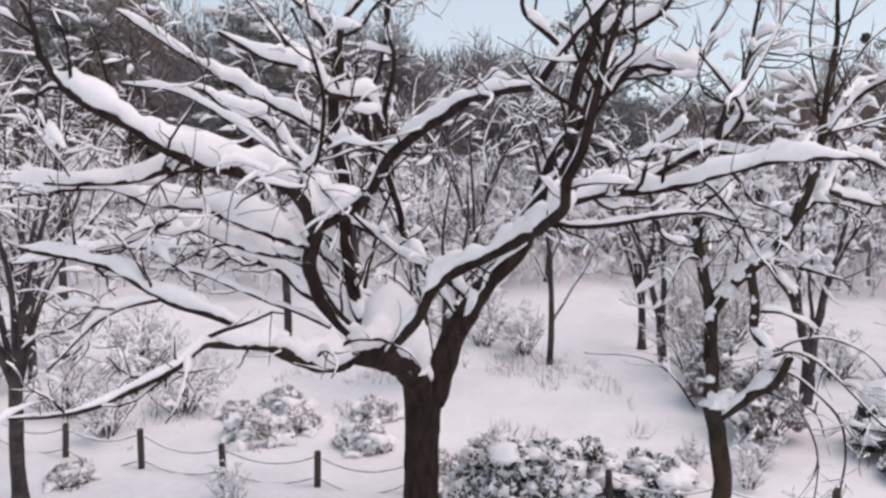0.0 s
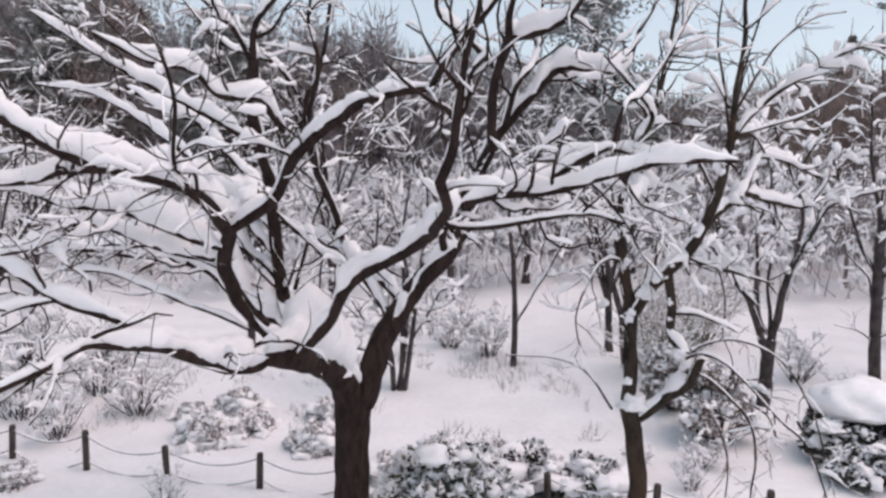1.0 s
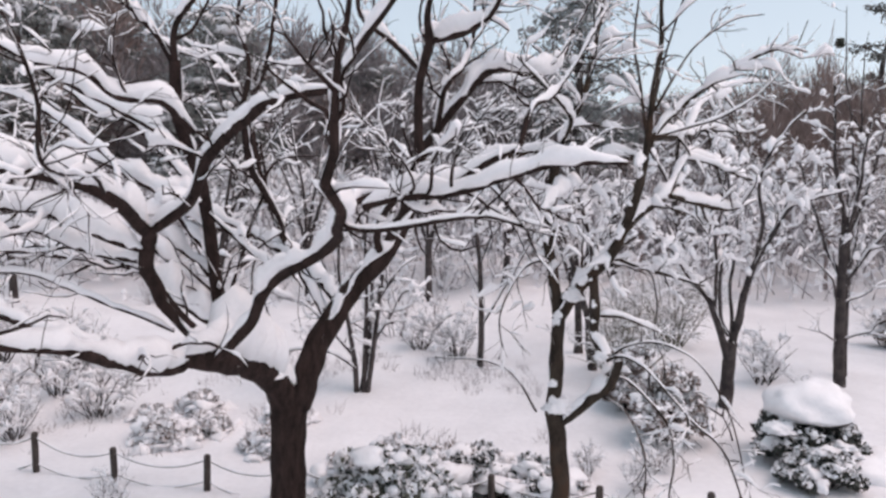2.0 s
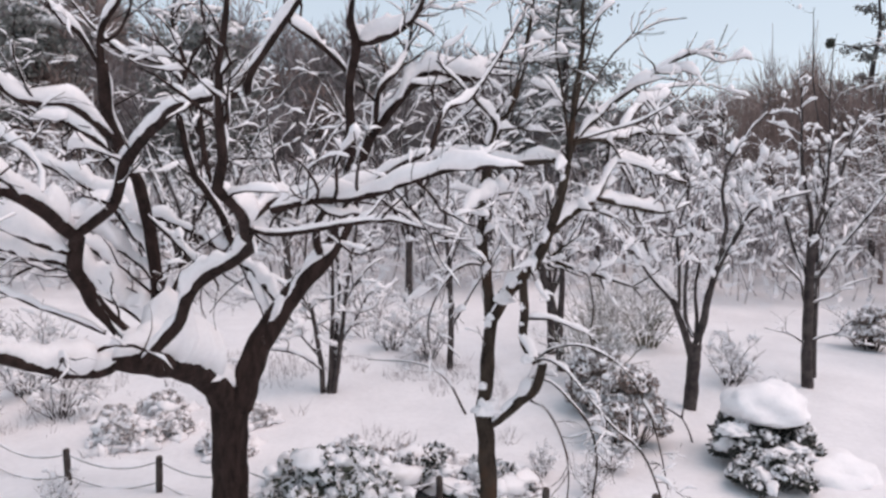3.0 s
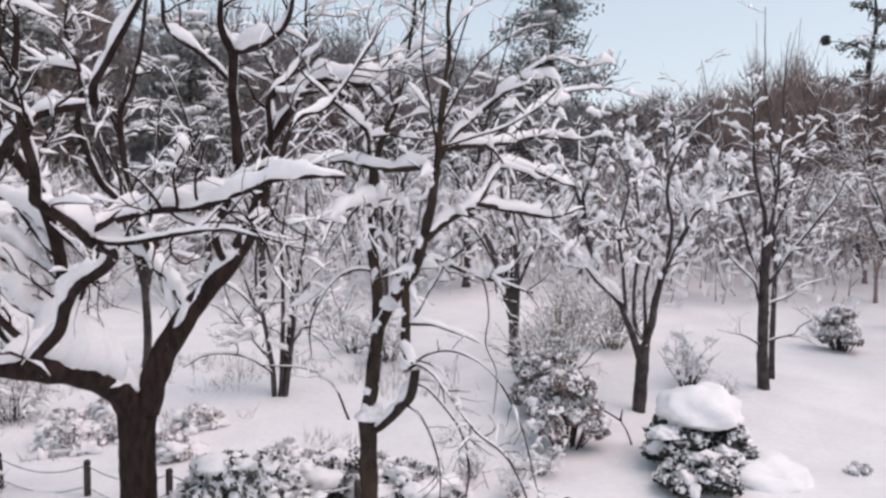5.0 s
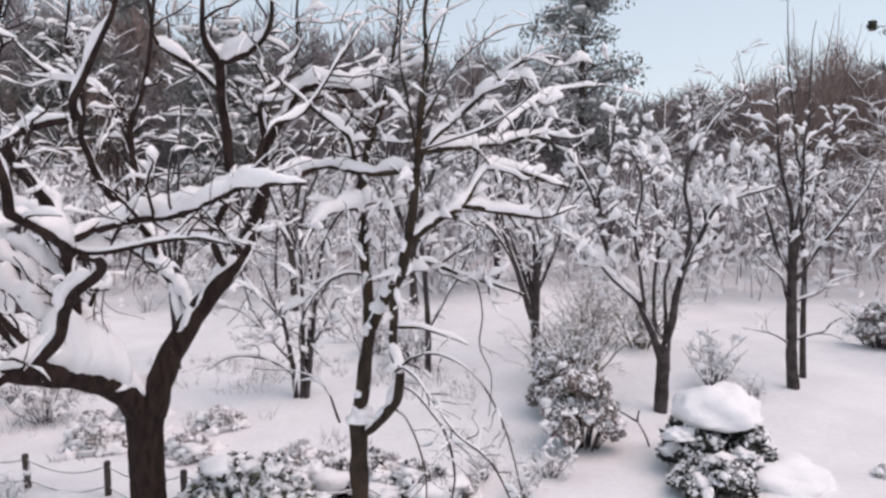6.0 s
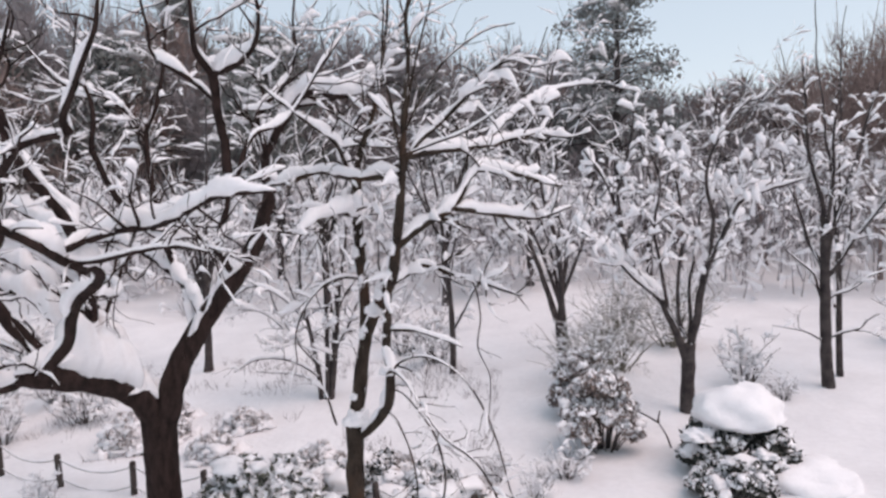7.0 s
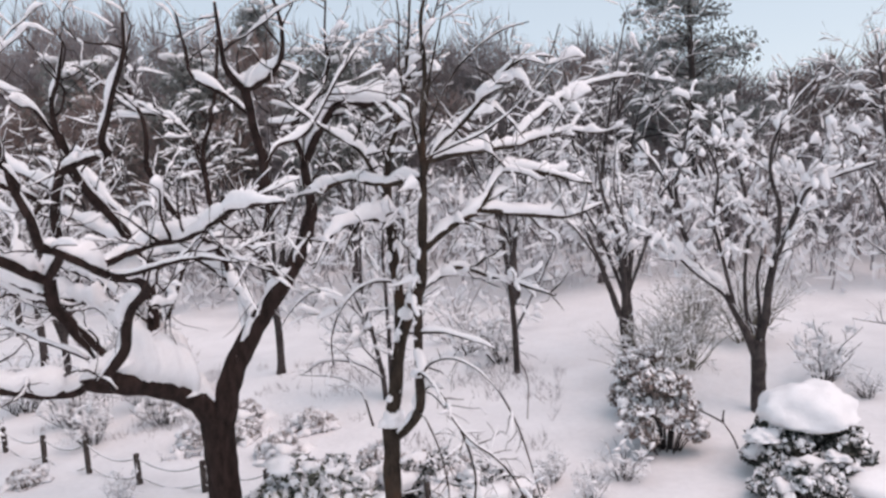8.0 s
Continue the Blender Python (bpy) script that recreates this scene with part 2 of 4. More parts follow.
def branch_out(wood, snow, pts, radii, rng, per_metre, length, level, amount=1.0, lift=0.02, first=0.2, sides=4, spread=0.9, rise=0.25, bare=0.25, step=0.09, thick=0.012, bend=0.24):
    """Side shoots along a line, and shoots on those, into the two shapes."""
    seg = np.linalg.norm(np.diff(pts, axis=0), axis=1).sum()
    count = rng.poisson(per_metre * seg)
    for _ in range(count):
        s = rng.uniform(first, 1.0)
        i = min(int(s * (len(pts) - 1)), len(pts) - 2)
        tan = unit(pts[i + 1] - pts[i])
        out = rng.normal(size=3)
        out = unit(out - tan * (out @ tan))
        way = tan * rng.uniform(0.35, 1.0) + out * spread + UP * rise
        ln = length * rng.uniform(0.35, 1.15) * (1.1 - 0.35 * s)
        r0 = min(radii[i] * 0.62, 0.005 + thick * ln)
        line = shoot(pts[i], way, ln, rng, bend, lift, step)
        rr = np.linspace(r0, max(0.0022, r0 * 0.3), len(line))
        wood.tube(line, rr, sides)
        if rng.random() > bare:
            snow.snow(line, rr, amount, rng.uniform(0, 50), 5, step < 0.12)
        if level > 1:
            branch_out(wood, snow, line, rr, rng, per_metre * 1.35, length * 0.55, level - 1, amount, lift, 0.25, max(3, sides - 1), spread, rise, bare, step, thick, bend)


# ---- ground ----
def smooth_step(a, b, x):
    t = np.clip((x - a) / (b - a), 0, 1)
    return t * t * (3 - 2 * t)


def ground_height(x, y):
    """Gentle rise behind the fence, drifts and dips."""
    z = 0.34 * smooth_step(9.8, 14.5, y) * (1 - 0.6 * smooth_step(4.5, 7.5, x)) + 1.7 * smooth_step(15, 42, y)
    far = float(np.clip((abs(y - 9) + abs(x)) / 120, 0, 1))
    z += (0.09 + 0.8 * far) * noise.noise(Vector((x * 0.23, y * 0.23, 1.7))) + 0.035 * noise.noise(Vector((x * 1.1, y * 1.1, 4.2))) * (1 - far)
    return float(z)


def grid_axis(lo, hi, near_lo, near_hi, fine, grow=1.22):
    mid = list(np.arange(near_lo, near_hi + fine * 0.5, fine))
    s, v = fine, near_hi
    while v < hi:
        s *= grow
        v = min(hi, v + s)
        mid.append(v)
    s, v = fine, near_lo
    while v > lo:
        s *= grow
        v = max(lo, v - s)
        mid.insert(0, v)
    return np.array(mid)


gx, gy = grid_axis(-900, 900, -9, 14, 0.16), grid_axis(-300, 1500, 3, 19, 0.16)
gs = Shape()
gv = np.array([(x, y, ground_height(x, y)) for y in gy for x in gx])
gi = (np.arange(len(gy) - 1)[:, None] * len(gx) + np.arange(len(gx) - 1)[None]).ravel()
gs.add(gv, np.stack((gi, gi + 1, gi + 1 + len(gx), gi + len(gx)), -1))
ground = tagged(new("ground", gs.mesh("ground", GROUND_SNOW)), "deep soft untrodden snow over a park lawn", "ground", kind="structure")


# ---- the large tree ----
big_tree = empty("large_tree", "large spreading bare tree, black bark, thick snow on every limb", "tree", at=(0, 0, 0))
rng = np.random.default_rng(11)
big_twigs, big_twig_snow = Shape(), Shape()

trunk_shape = Shape()
line, s = spline([(-0.26, 7.22, -0.25), (-0.25, 7.21, 0.1), (-0.23, 7.20, 0.7), (-0.22, 7.19, 1.3), (-0.20, 7.18, 1.72)], 0.06)
trunk_shape.tube(line, 0.18 + 0.075 * np.exp(-(line[:, 2] + 0.1) / 0.25) + 0.03 * smooth_step(1.2, 1.7, line[:, 2]) - 0.06 * smooth_step(1.62, 1.75, line[:, 2]), 20, 0.10)
part("trunk", trunk_shape, BARK, big_tree)


def main_limb(r0, r1, *ctrl, snow=1.05, shoots=4.2, length=0.8):
    line, s = spline(ctrl, 0.055)
    line = wander(line, min(0.022, 0.3 * r1 + 0.008), 3.5)
    rr = r0 + (r1 - r0) * s
    rr = rr * np.array([1 + 0.14 * noise.noise(Vector(p * 4.5)) for p in line])
    wood, load = Shape(), Shape()
    wood.tube(line, rr, 12 if r0 > 0.05 else 8, 0.10)
    load.snow(line, rr, snow, rng.uniform(0, 90))
    limb = part("limb", wood, BARK, big_tree)
    part("snow", load, SNOW, limb, "thick lumpy snow along the limb")
    branch_out(big_twigs, big_twig_snow, line, rr, rng, shoots, length, 2, 0.75, bare=0.35, thick=0.018, rise=0.12, bend=0.28)
    return limb


main_limb(0.165, 0.1, (-0.21, 7.17, 1.62), (-0.31, 6.9, 1.92), (-0.45, 6.4, 2.19), (-0.6, 5.95, 2.35), (-0.79, 5.88, 2.38), snow=1.6, shoots=0)  # A0 stub
main_limb(0.062, 0.03, (-0.74, 5.88, 2.38), (-0.88, 5.75, 2.3), (-1.07, 5.35, 2.42), (-1.17, 4.95, 2.6), (-1.22, 4.7, 2.69), (-1.54, 4.35, 2.79), snow=1.3)  # A low left
main_limb(0.026, 0.011, (-1.45, 4.4, 2.78), (-1.47, 4.1, 2.79), (-1.49, 3.75, 2.75), (-1.72, 3.65, 2.65), (-1.9, 3.55, 2.59), (-2.22, 3.5, 2.57), snow=0.5, shoots=6.0, length=0.5)  # A droop
main_limb(0.038, 0.02, (-1.1, 5.3, 2.45), (-1.25, 5, 2.67), (-1.48, 4.8, 2.83), (-1.95, 4.8, 3.01), (-2.38, 4.9, 3.22), (-3.04, 5, 3.34), snow=0.85)  # A upper left M
main_limb(0.054, 0.032, (-0.5, 5.75, 2.41), (-0.23, 5.8, 2.67), (-0.08, 5.7, 2.96), (0.19, 5.5, 3.16), (0.43, 5.36, 3.29), (0.62, 5.1, 3.42), (0.68, 4.65, 3.52), (0.75, 4.35, 3.64), (0.7, 4.02, 3.79), shoots=2.0, snow=1.1)  # B
main_limb(0.033, 0.012, (0.7, 4.02, 3.79), (0.77, 3.9, 3.97), (0.8, 3.77, 4.17), (0.84, 3.66, 4.42), (0.89, 3.6, 4.6), (0.92, 3.55, 4.86))  # B up
main_limb(0.024, 0.011, (0.72, 4.6, 3.56), (0.83, 4.58, 3.52), (1.08, 4.5, 3.53), (1.4, 4.45, 3.58), (1.65, 4.45, 3.61), (1.91, 4.5, 3.55), snow=0.5)  # R thin right
main_limb(0.04, 0.02, (0.71, 4.55, 3.6), (0.81, 4.9, 3.72), (1.04, 5, 3.77), (1.41, 5, 3.81), (1.68, 4.95, 3.97), (1.92, 4.92, 4.09), snow=1.15)  # S
main_limb(0.03, 0.012, (0.84, 4.7, 3.67), (1.06, 4.7, 3.72), (1.44, 4.62, 3.75), (1.73, 4.5, 3.83), (2, 4.32, 3.91), (2.28, 4.22, 3.94), (2.48, 4.2, 3.93), snow=1.3)  # S low
main_limb(0.02, 0.008, (1.92, 4.92, 4.09), (2.02, 5, 4.37), (2.21, 5.2, 4.5), (2.46, 5.3, 4.87), (2.67, 5.5, 5.25))  # S tip
main_limb(0.082, 0.058, (-0.48, 5.95, 2.37), (-0.85, 6.25, 2.51), (-1.09, 6.2, 2.8), (-1.15, 6, 3.12), (-1.07, 5.85, 3.42), shoots=1.5, snow=0.5)  # C
main_limb(0.055, 0.022, (-1.07, 5.85, 3.42), (-1.09, 5.2, 3.73), (-1.35, 4.95, 3.86), (-1.67, 4.75, 3.94), (-1.97, 4.6, 4.12), (-2.31, 4.5, 4.32), (-2.55, 4.5, 4.6), snow=1.15)  # C left
main_limb(0.022, 0.01, (-2.55, 4.5, 4.6), (-2.61, 4.5, 4.84), (-2.81, 4.5, 5.16))  # C left tip
main_limb(0.05, 0.03, (-1.12, 5.85, 3.43), (-0.66, 5.6, 3.66), (-0.36, 5.3, 4.04), (-0.01, 5, 4.26), (0.23, 4.83, 4.38), (0.65, 4.85, 4.48), snow=0.9)  # C up
main_limb(0.032, 0.012, (0.65, 4.85, 4.48), (0.7, 4.73, 4.55), (0.85, 4.65, 4.73), (1.02, 4.55, 4.91), (1.17, 4.5, 5.15), (1.27, 4.4, 5.37), length=1.0)  # C top
main_limb(0.028, 0.012, (-0.46, 5.2, 4.2), (-0.52, 4.77, 4.37), (-0.72, 4.6, 4.37), (-0.81, 4.35, 4.48), (-1.03, 4.2, 4.51), (-1.29, 4.1, 4.65))  # C mid left
main_limb(0.014, 0.008, (-1.03, 5, 3.76), (-0.9, 4.6, 3.87), (-0.78, 4, 3.85), (-0.62, 3.5, 3.91), (-0.58, 3.42, 4.15), (-0.63, 3.4, 4.41), (-0.72, 3.4, 4.6))  # G near
main_limb(0.03, 0.012, (-1.12, 5.85, 3.28), (-1.52, 5.9, 3.4), (-2.03, 6, 3.59), (-2.44, 5.8, 3.65), (-2.69, 5.6, 3.77), (-3.33, 5.4, 3.71), snow=1.8)  # N a
main_limb(0.026, 0.01, (-1.14, 6, 3.17), (-1.71, 6.2, 3.23), (-2.45, 6.3, 3.46), (-2.92, 6.2, 3.26), (-3.83, 6.2, 3.1), snow=1.8)  # N b
main_limb(0.026, 0.012, (-1.32, 5, 3.86), (-1.85, 5, 3.9), (-2.21, 5, 3.82), (-2.48, 4.9, 3.79), (-3.04, 4.8, 3.81), snow=1.5)  # N c
main_limb(0.02, 0.008, (-1.01, 6.2, 2.54), (-1.34, 6.1, 2.71), (-1.79, 6.1, 2.89), (-2.18, 6.1, 3.04), (-2.67, 6.1, 3.09))  # N d
main_limb(0.075, 0.05, (-0.56, 6.6, 2.17), (-0.86, 7.05, 2.52), (-0.98, 7.25, 2.96), (-1.01, 7.2, 3.42), (-0.98, 6.9, 3.87), (-0.97, 6.3, 4.44), (-0.87, 6, 4.88), shoots=1.5, snow=0.5)  # F
main_limb(0.035, 0.01, (-0.88, 6, 4.85), (-0.82, 5.9, 5.15), (-0.62, 5.8, 5.36), (-0.42, 5.7, 5.68), length=1.1)  # F top a
main_limb(0.03, 0.01, (-0.88, 6, 4.85), (-1.01, 5.9, 5.11), (-1.22, 5.8, 5.31), (-1.46, 5.7, 5.55), length=1.1)  # F top b
main_limb(0.03, 0.01, (-0.95, 6.3, 4.16), (-1.28, 6.2, 4.4), (-1.78, 6.2, 4.65), (-2.22, 6.1, 4.92), (-2.74, 6, 5.27), length=1.0, snow=1.3)  # F left
main_limb(0.026, 0.01, (-1.2, 5.6, 3.75), (-1.33, 5.8, 4.01), (-1.69, 5.9, 4.27), (-2.19, 6, 4.57), (-2.72, 6, 4.66))  # F left low
main_limb(0.05, 0.035, (0.2, 7.35, 2.45), (-0.1, 7.8, 2.75), (-0.42, 8.2, 3.15), (-0.5, 7.9, 3.6), (-0.6, 7.3, 4.05), (-0.57, 6.9, 4.54), shoots=2.0, snow=0.6)  # H
main_limb(0.024, 0.016, (-0.93, 7, 3.57), (-0.79, 7, 3.42), (-0.52, 6.9, 3.21), (-0.19, 6.6, 3.05), (0.04, 5.9, 3.09))  # U
main_limb(0.042, 0.026, (-0.5, 7.15, 2.16), (-0.97, 7.35, 2.45), (-1.2, 7.3, 2.78), (-1.5, 7.3, 3.1), (-1.85, 7.3, 3.32), (-2.3, 7.3, 3.5), snow=2.0, shoots=1.5)  # W
main_limb(0.034, 0.02, (-0.96, 7.35, 2.8), (-1.16, 7.45, 2.98), (-1.45, 7.45, 3.21), (-1.75, 7.45, 3.43), (-2.05, 7.45, 3.58), snow=1.9, shoots=1.5)  # W second
main_limb(0.036, 0.02, (-0.98, 7.35, 3.02), (-1.22, 7.45, 3.28), (-1.4, 7.45, 3.52), (-1.57, 7.45, 3.79), (-1.8, 7.45, 4.05), snow=1.7, shoots=1.5)  # W third
main_limb(0.036, 0.02, (-1.02, 7.3, 3.38), (-1.33, 7.45, 3.61), (-1.6, 7.45, 3.76), (-2.02, 7.45, 4.0), (-2.4, 7.45, 4.2), snow=2.0, shoots=1.5)  # W fourth
main_limb(0.034, 0.018, (-1.03, 7.25, 3.5), (-1.31, 7.5, 3.88), (-1.58, 7.5, 4.18), (-1.9, 7.5, 4.52), (-2.22, 7.5, 4.6), (-2.6, 7.5, 4.88), snow=1.8, shoots=2.0)  # W up
main_limb(0.022, 0.014, (-0.82, 7.3, 2.75), (-0.74, 7.5, 3.19), (-0.68, 7.6, 3.46), (-0.55, 7.7, 3.86), (-0.6, 7.7, 4.3), snow=0.7, shoots=2.5)  # back stem
main_limb(0.03, 0.01, (-0.57, 6.9, 4.54), (-0.47, 6.8, 5), (-0.54, 6.7, 5.4), (-0.42, 6.6, 5.84), length=1.1)  # H top
main_limb(0.15, 0.082, (-0.13, 7.17, 1.58), (0.0, 7.16, 1.95), (0.1, 7.25, 2.27), (0.3, 7.3, 2.56), (0.51, 7.35, 2.86), (0.76, 7.3, 3.12), (0.96, 7.4, 3.44), (1.07, 7.5, 3.83), snow=0.75, shoots=1.0)  # D
main_limb(0.08, 0.045, (1.07, 7.5, 3.79), (1.1, 7.5, 3.93), (1.17, 7.3, 4.16), (1.33, 6.95, 4.4), shoots=2.5, snow=0.5)  # D up
main_limb(0.045, 0.025, (0.76, 7.3, 3.1), (0.73, 7.1, 3.3), (0.78, 6.85, 3.52), (1.02, 6.6, 3.82), (1.18, 6.35, 4.13))  # D left
main_limb(0.045, 0.02, (1.33, 6.95, 4.4), (1.56, 6.84, 4.67), (1.86, 6.75, 4.95), (2.23, 6.6, 4.87), (2.47, 6.8, 4.98), (2.65, 7, 5.34), snow=1.4)  # K
main_limb(0.02, 0.008, (2.65, 7, 5.34), (2.8, 7, 5.59), (2.94, 7.1, 6))  # K tip
main_limb(0.03, 0.01, (1.33, 6.95, 4.4), (1.41, 6.6, 4.75), (1.57, 6.7, 4.95), (1.68, 6.95, 5.29), (1.7, 6.95, 5.65), (1.76, 6.9, 6.07), snow=1.2, length=0.95)  # K left
main_limb(0.05, 0.04, (1.18, 6.35, 4.13), (1.17, 6.35, 4.5), (1.2, 6.2, 4.79), (1.27, 5.95, 5.04), snow=0.5)  # E
main_limb(0.034, 0.012, (1.27, 5.95, 5.04), (1.26, 5.7, 5.21), (1.32, 5.55, 5.42), (1.4, 5.4, 5.68), length=1.0)  # E top a
main_limb(0.032, 0.012, (1.27, 5.95, 5.04), (1.55, 5.85, 5.08), (1.79, 5.72, 5.21), (1.86, 5.65, 5.46), (1.81, 5.6, 5.76), snow=1.5, length=0.95)  # E top b
main_limb(0.03, 0.01, (1.2, 6.2, 4.84), (1, 6.15, 5.02), (0.69, 6.05, 5.27), (0.67, 6, 5.53), (0.61, 6, 5.88), length=1.0, snow=1.3)  # E left
main_limb(0.05, 0.02, (0.28, 7.4, 2.64), (-0.16, 7.9, 2.93), (-0.74, 8.3, 3.22), (-1.54, 8.6, 3.51), (-2.65, 8.8, 3.38))  # L back
main_limb(0.045, 0.018, (-0.36, 8.05, 3.09), (-0.77, 8.4, 3.93), (-0.94, 8.58, 4.8), (-0.76, 8.6, 5.29), (-0.66, 8.7, 5.95), (-0.57, 8.7, 6.65), length=1.0)  # L back up
main_limb(0.03, 0.012, (-0.94, 8.58, 4.8), (-1.27, 8.5, 5.3), (-1.87, 8.4, 5.53), (-2.36, 8.3, 6.1))  # L back up b
main_limb(0.018, 0.008, (-1.95, 4.8, 3), (-2.21, 4.7, 2.94), (-2.39, 4.6, 2.8), (-2.6, 4.5, 2.56))  # M branch
main_limb(0.055, 0.025, (-0.41, 6.95, 2.05), (-0.91, 7.15, 2.4), (-1.41, 7.2, 2.7), (-1.77, 7.2, 2.99), (-2.32, 7.3, 3.09), (-3.49, 7.5, 3.18), snow=2.0, shoots=3.0)  # P left low

part("twig_spray", big_twigs, BARK, big_tree, "fine dark twigs", "stuff")
part("twig_snow", big_twig_snow, SNOW, big_tree, "snow caught on the twigs", "stuff")

for c, size in (((-0.19, 7.15, 1.80), (0.13, 0.13, 0.22)), ((-0.36, 6.86, 1.98), (0.2, 0.2, 0.12)), ((-0.50, 6.65, 2.28), (0.24, 0.34, 0.16)), ((-0.62, 6.1, 2.48), (0.22, 0.22, 0.09)),
                ((-1.0, 5.98, 3.60), (0.17, 0.22, 0.14)), ((-0.86, 5.95, 3.70), (0.17, 0.2, 0.12)), ((1.30, 5.98, 5.13), (0.10, 0.10, 0.07))):
    heap = Shape()
    heap.heap(c, size, 0.17, c[0] * 9)
    part("fork_snow", heap, SNOW, big_tree, "deep snow heaped in the forks")


# ---- the flaking tree beside it ----
second_tree = empty("crooked_tree", "crooked brown tree with looping limb and drooping snowy twigs", "tree")
second_twigs, second_twig_snow = Shape(), Shape()


def second_limb(r0, r1, *ctrl, snow=1.1, shoots=5.5, length=0.55, lift=0.02, name="limb", plastered=False, fleck=1.2):
    line, s = spline(ctrl, 0.055)
    line = wander(line, min(0.02, 0.3 * r1 + 0.006), 3.5, 5.0)
    rr = (r0 + (r1 - r0) * s) * np.array([1 + 0.16 * noise.noise(Vector(p * 5.5)) for p in line])
    wood, load = Shape(), Shape()
    wood.tube(line, rr, 12 if r0 > 0.05 else 8, 0.14)
    load.snow(line, rr, snow, rng.uniform(0, 90))
    limb = part(name, wood, BARK_BROWN, second_tree)
    if plastered:
        load.plaster(line, rr, (-0.75, -0.6, 0.2), r0 * 300)
    part("snow", load, SNOW, limb, "snow lying along the limb")
    if shoots:
        branch_out(second_twigs, second_twig_snow, line, rr, rng, shoots, length, 2, fleck, lift, thick=0.016, rise=0.12, bend=0.28)
    return limb


second_limb(0.085, 0.075, (2.42, 5.74, -0.3), (2.40, 5.78, 0.5), (2.4, 5.85, 1.36), (2.38, 5.95, 1.63), (2.36, 6.05, 1.93), snow=0.3, shoots=0, name="trunk")  # trunk
second_limb(0.04, 0.046, (2.82, 5.6, 2.4), (2.77, 5.74, 2.16), (2.65, 5.95, 1.96), (2.5, 6.02, 1.81), (2.37, 6.04, 1.75), shoots=0.5, snow=0.8)  # loop
second_limb(0.066, 0.042, (2.36, 6.05, 1.86), (2.4, 6.15, 2.2), (2.44, 6.3, 2.62), (2.41, 6.45, 3), (2.38, 6.52, 3.4), (2.38, 6.45, 3.75), (2.4, 6.4, 4.06), shoots=4.0, snow=0.9, plastered=True)  # stem a
second_limb(0.035, 0.01, (2.4, 6.4, 4.06), (2.48, 6.33, 4.3), (2.62, 6.26, 4.6), (2.7, 6.28, 4.9), (2.77, 6.3, 5.3), (2.84, 6.3, 5.8))  # stem a top
second_limb(0.026, 0.009, (2.4, 6.4, 4.06), (2.41, 6.05, 4.2), (2.42, 5.71, 4.37), (2.22, 5.5, 4.55), (1.95, 5.4, 4.8))  # a left up
second_limb(0.03, 0.01, (2.38, 6.45, 3.7), (2.41, 6.1, 3.74), (2.36, 5.8, 3.76), (2.2, 5.5, 3.66), (2.1, 5.3, 3.4), snow=1.7, lift=-0.05)  # a pad
second_limb(0.016, 0.005, (2.4, 6.5, 3.12), (2.27, 6.35, 3.16), (2.12, 6.2, 3.12), (1.98, 6.05, 2.95), (1.88, 6, 2.7), (1.9, 5.95, 2.45), snow=0.6, lift=-0.08)  # a left low
second_limb(0.058, 0.036, (2.44, 6.33, 2.64), (2.58, 6.25, 2.88), (2.72, 6.15, 3.07), (2.82, 5.95, 3.25), (2.89, 5.8, 3.46), (2.95, 5.68, 3.75), (3, 5.61, 4.05), shoots=4.5, snow=1.1, plastered=True)  # stem b
second_limb(0.042, 0.04, (2.72, 6.14, 3.06), (2.71, 6.03, 2.8), (2.71, 6, 2.55), (2.78, 5.8, 2.38), shoots=1.0, plastered=True)  # b low
second_limb(0.03, 0.01, (3, 5.61, 4.05), (3.04, 5.6, 4.52), (3.1, 5.6, 4.92), (3.1, 5.6, 5.32), (3.23, 5.6, 5.66))  # stem b top
second_limb(0.013, 0.004, (3.0, 5.6, 4.2), (2.94, 5.6, 4.63), (2.89, 5.6, 4.95), (2.92, 5.6, 5.4), (2.88, 5.6, 5.7), snow=0.2, shoots=3.0, fleck=0.3)  # fan, upright
second_limb(0.013, 0.004, (3.02, 5.6, 4.3), (3.08, 5.6, 4.6), (3.16, 5.6, 4.95), (3.3, 5.6, 5.4), (3.4, 5.6, 5.7), snow=0.2, shoots=3.0, fleck=0.3)  # fan, inner
second_limb(0.012, 0.004, (3.04, 5.6, 4.4), (3.22, 5.6, 4.7), (3.4, 5.65, 4.95), (3.7, 5.7, 5.15), (3.95, 5.7, 5.2), snow=0.3, shoots=4.0, fleck=0.3)  # fan, outer
second_limb(0.011, 0.004, (3.02, 5.55, 4.2), (3.3, 5.5, 4.28), (3.55, 5.5, 4.36), (3.87, 5.5, 4.57), (4.08, 5.5, 4.83), (4.2, 5.5, 5.1), snow=0.4, shoots=4.0, fleck=0.3)  # fan, low
second_limb(0.03, 0.013, (2.72, 6.17, 3.07), (2.82, 6.5, 3.15), (2.95, 6.85, 3.2), (3.3, 6.85, 3.07), (3.6, 6.75, 2.98), (3.89, 6.64, 2.9), snow=0.5)  # b right
second_limb(0.04, 0.015, (2.89, 5.8, 3.46), (3.11, 5.95, 3.64), (3.35, 6.1, 3.77), (3.46, 6.2, 3.98), (3.6, 6.3, 4.1), (3.94, 6.45, 4.02), (4.3, 6.6, 3.91), snow=0.85)  # b mid
second_limb(0.022, 0.007, (3, 5.61, 4.05), (3.11, 5.65, 4.28), (3.39, 5.75, 4.53), (3.62, 5.6, 4.7), (3.81, 5.45, 4.83), (3.98, 5.4, 4.87), (4.15, 5.4, 4.84), snow=0.75)  # b long
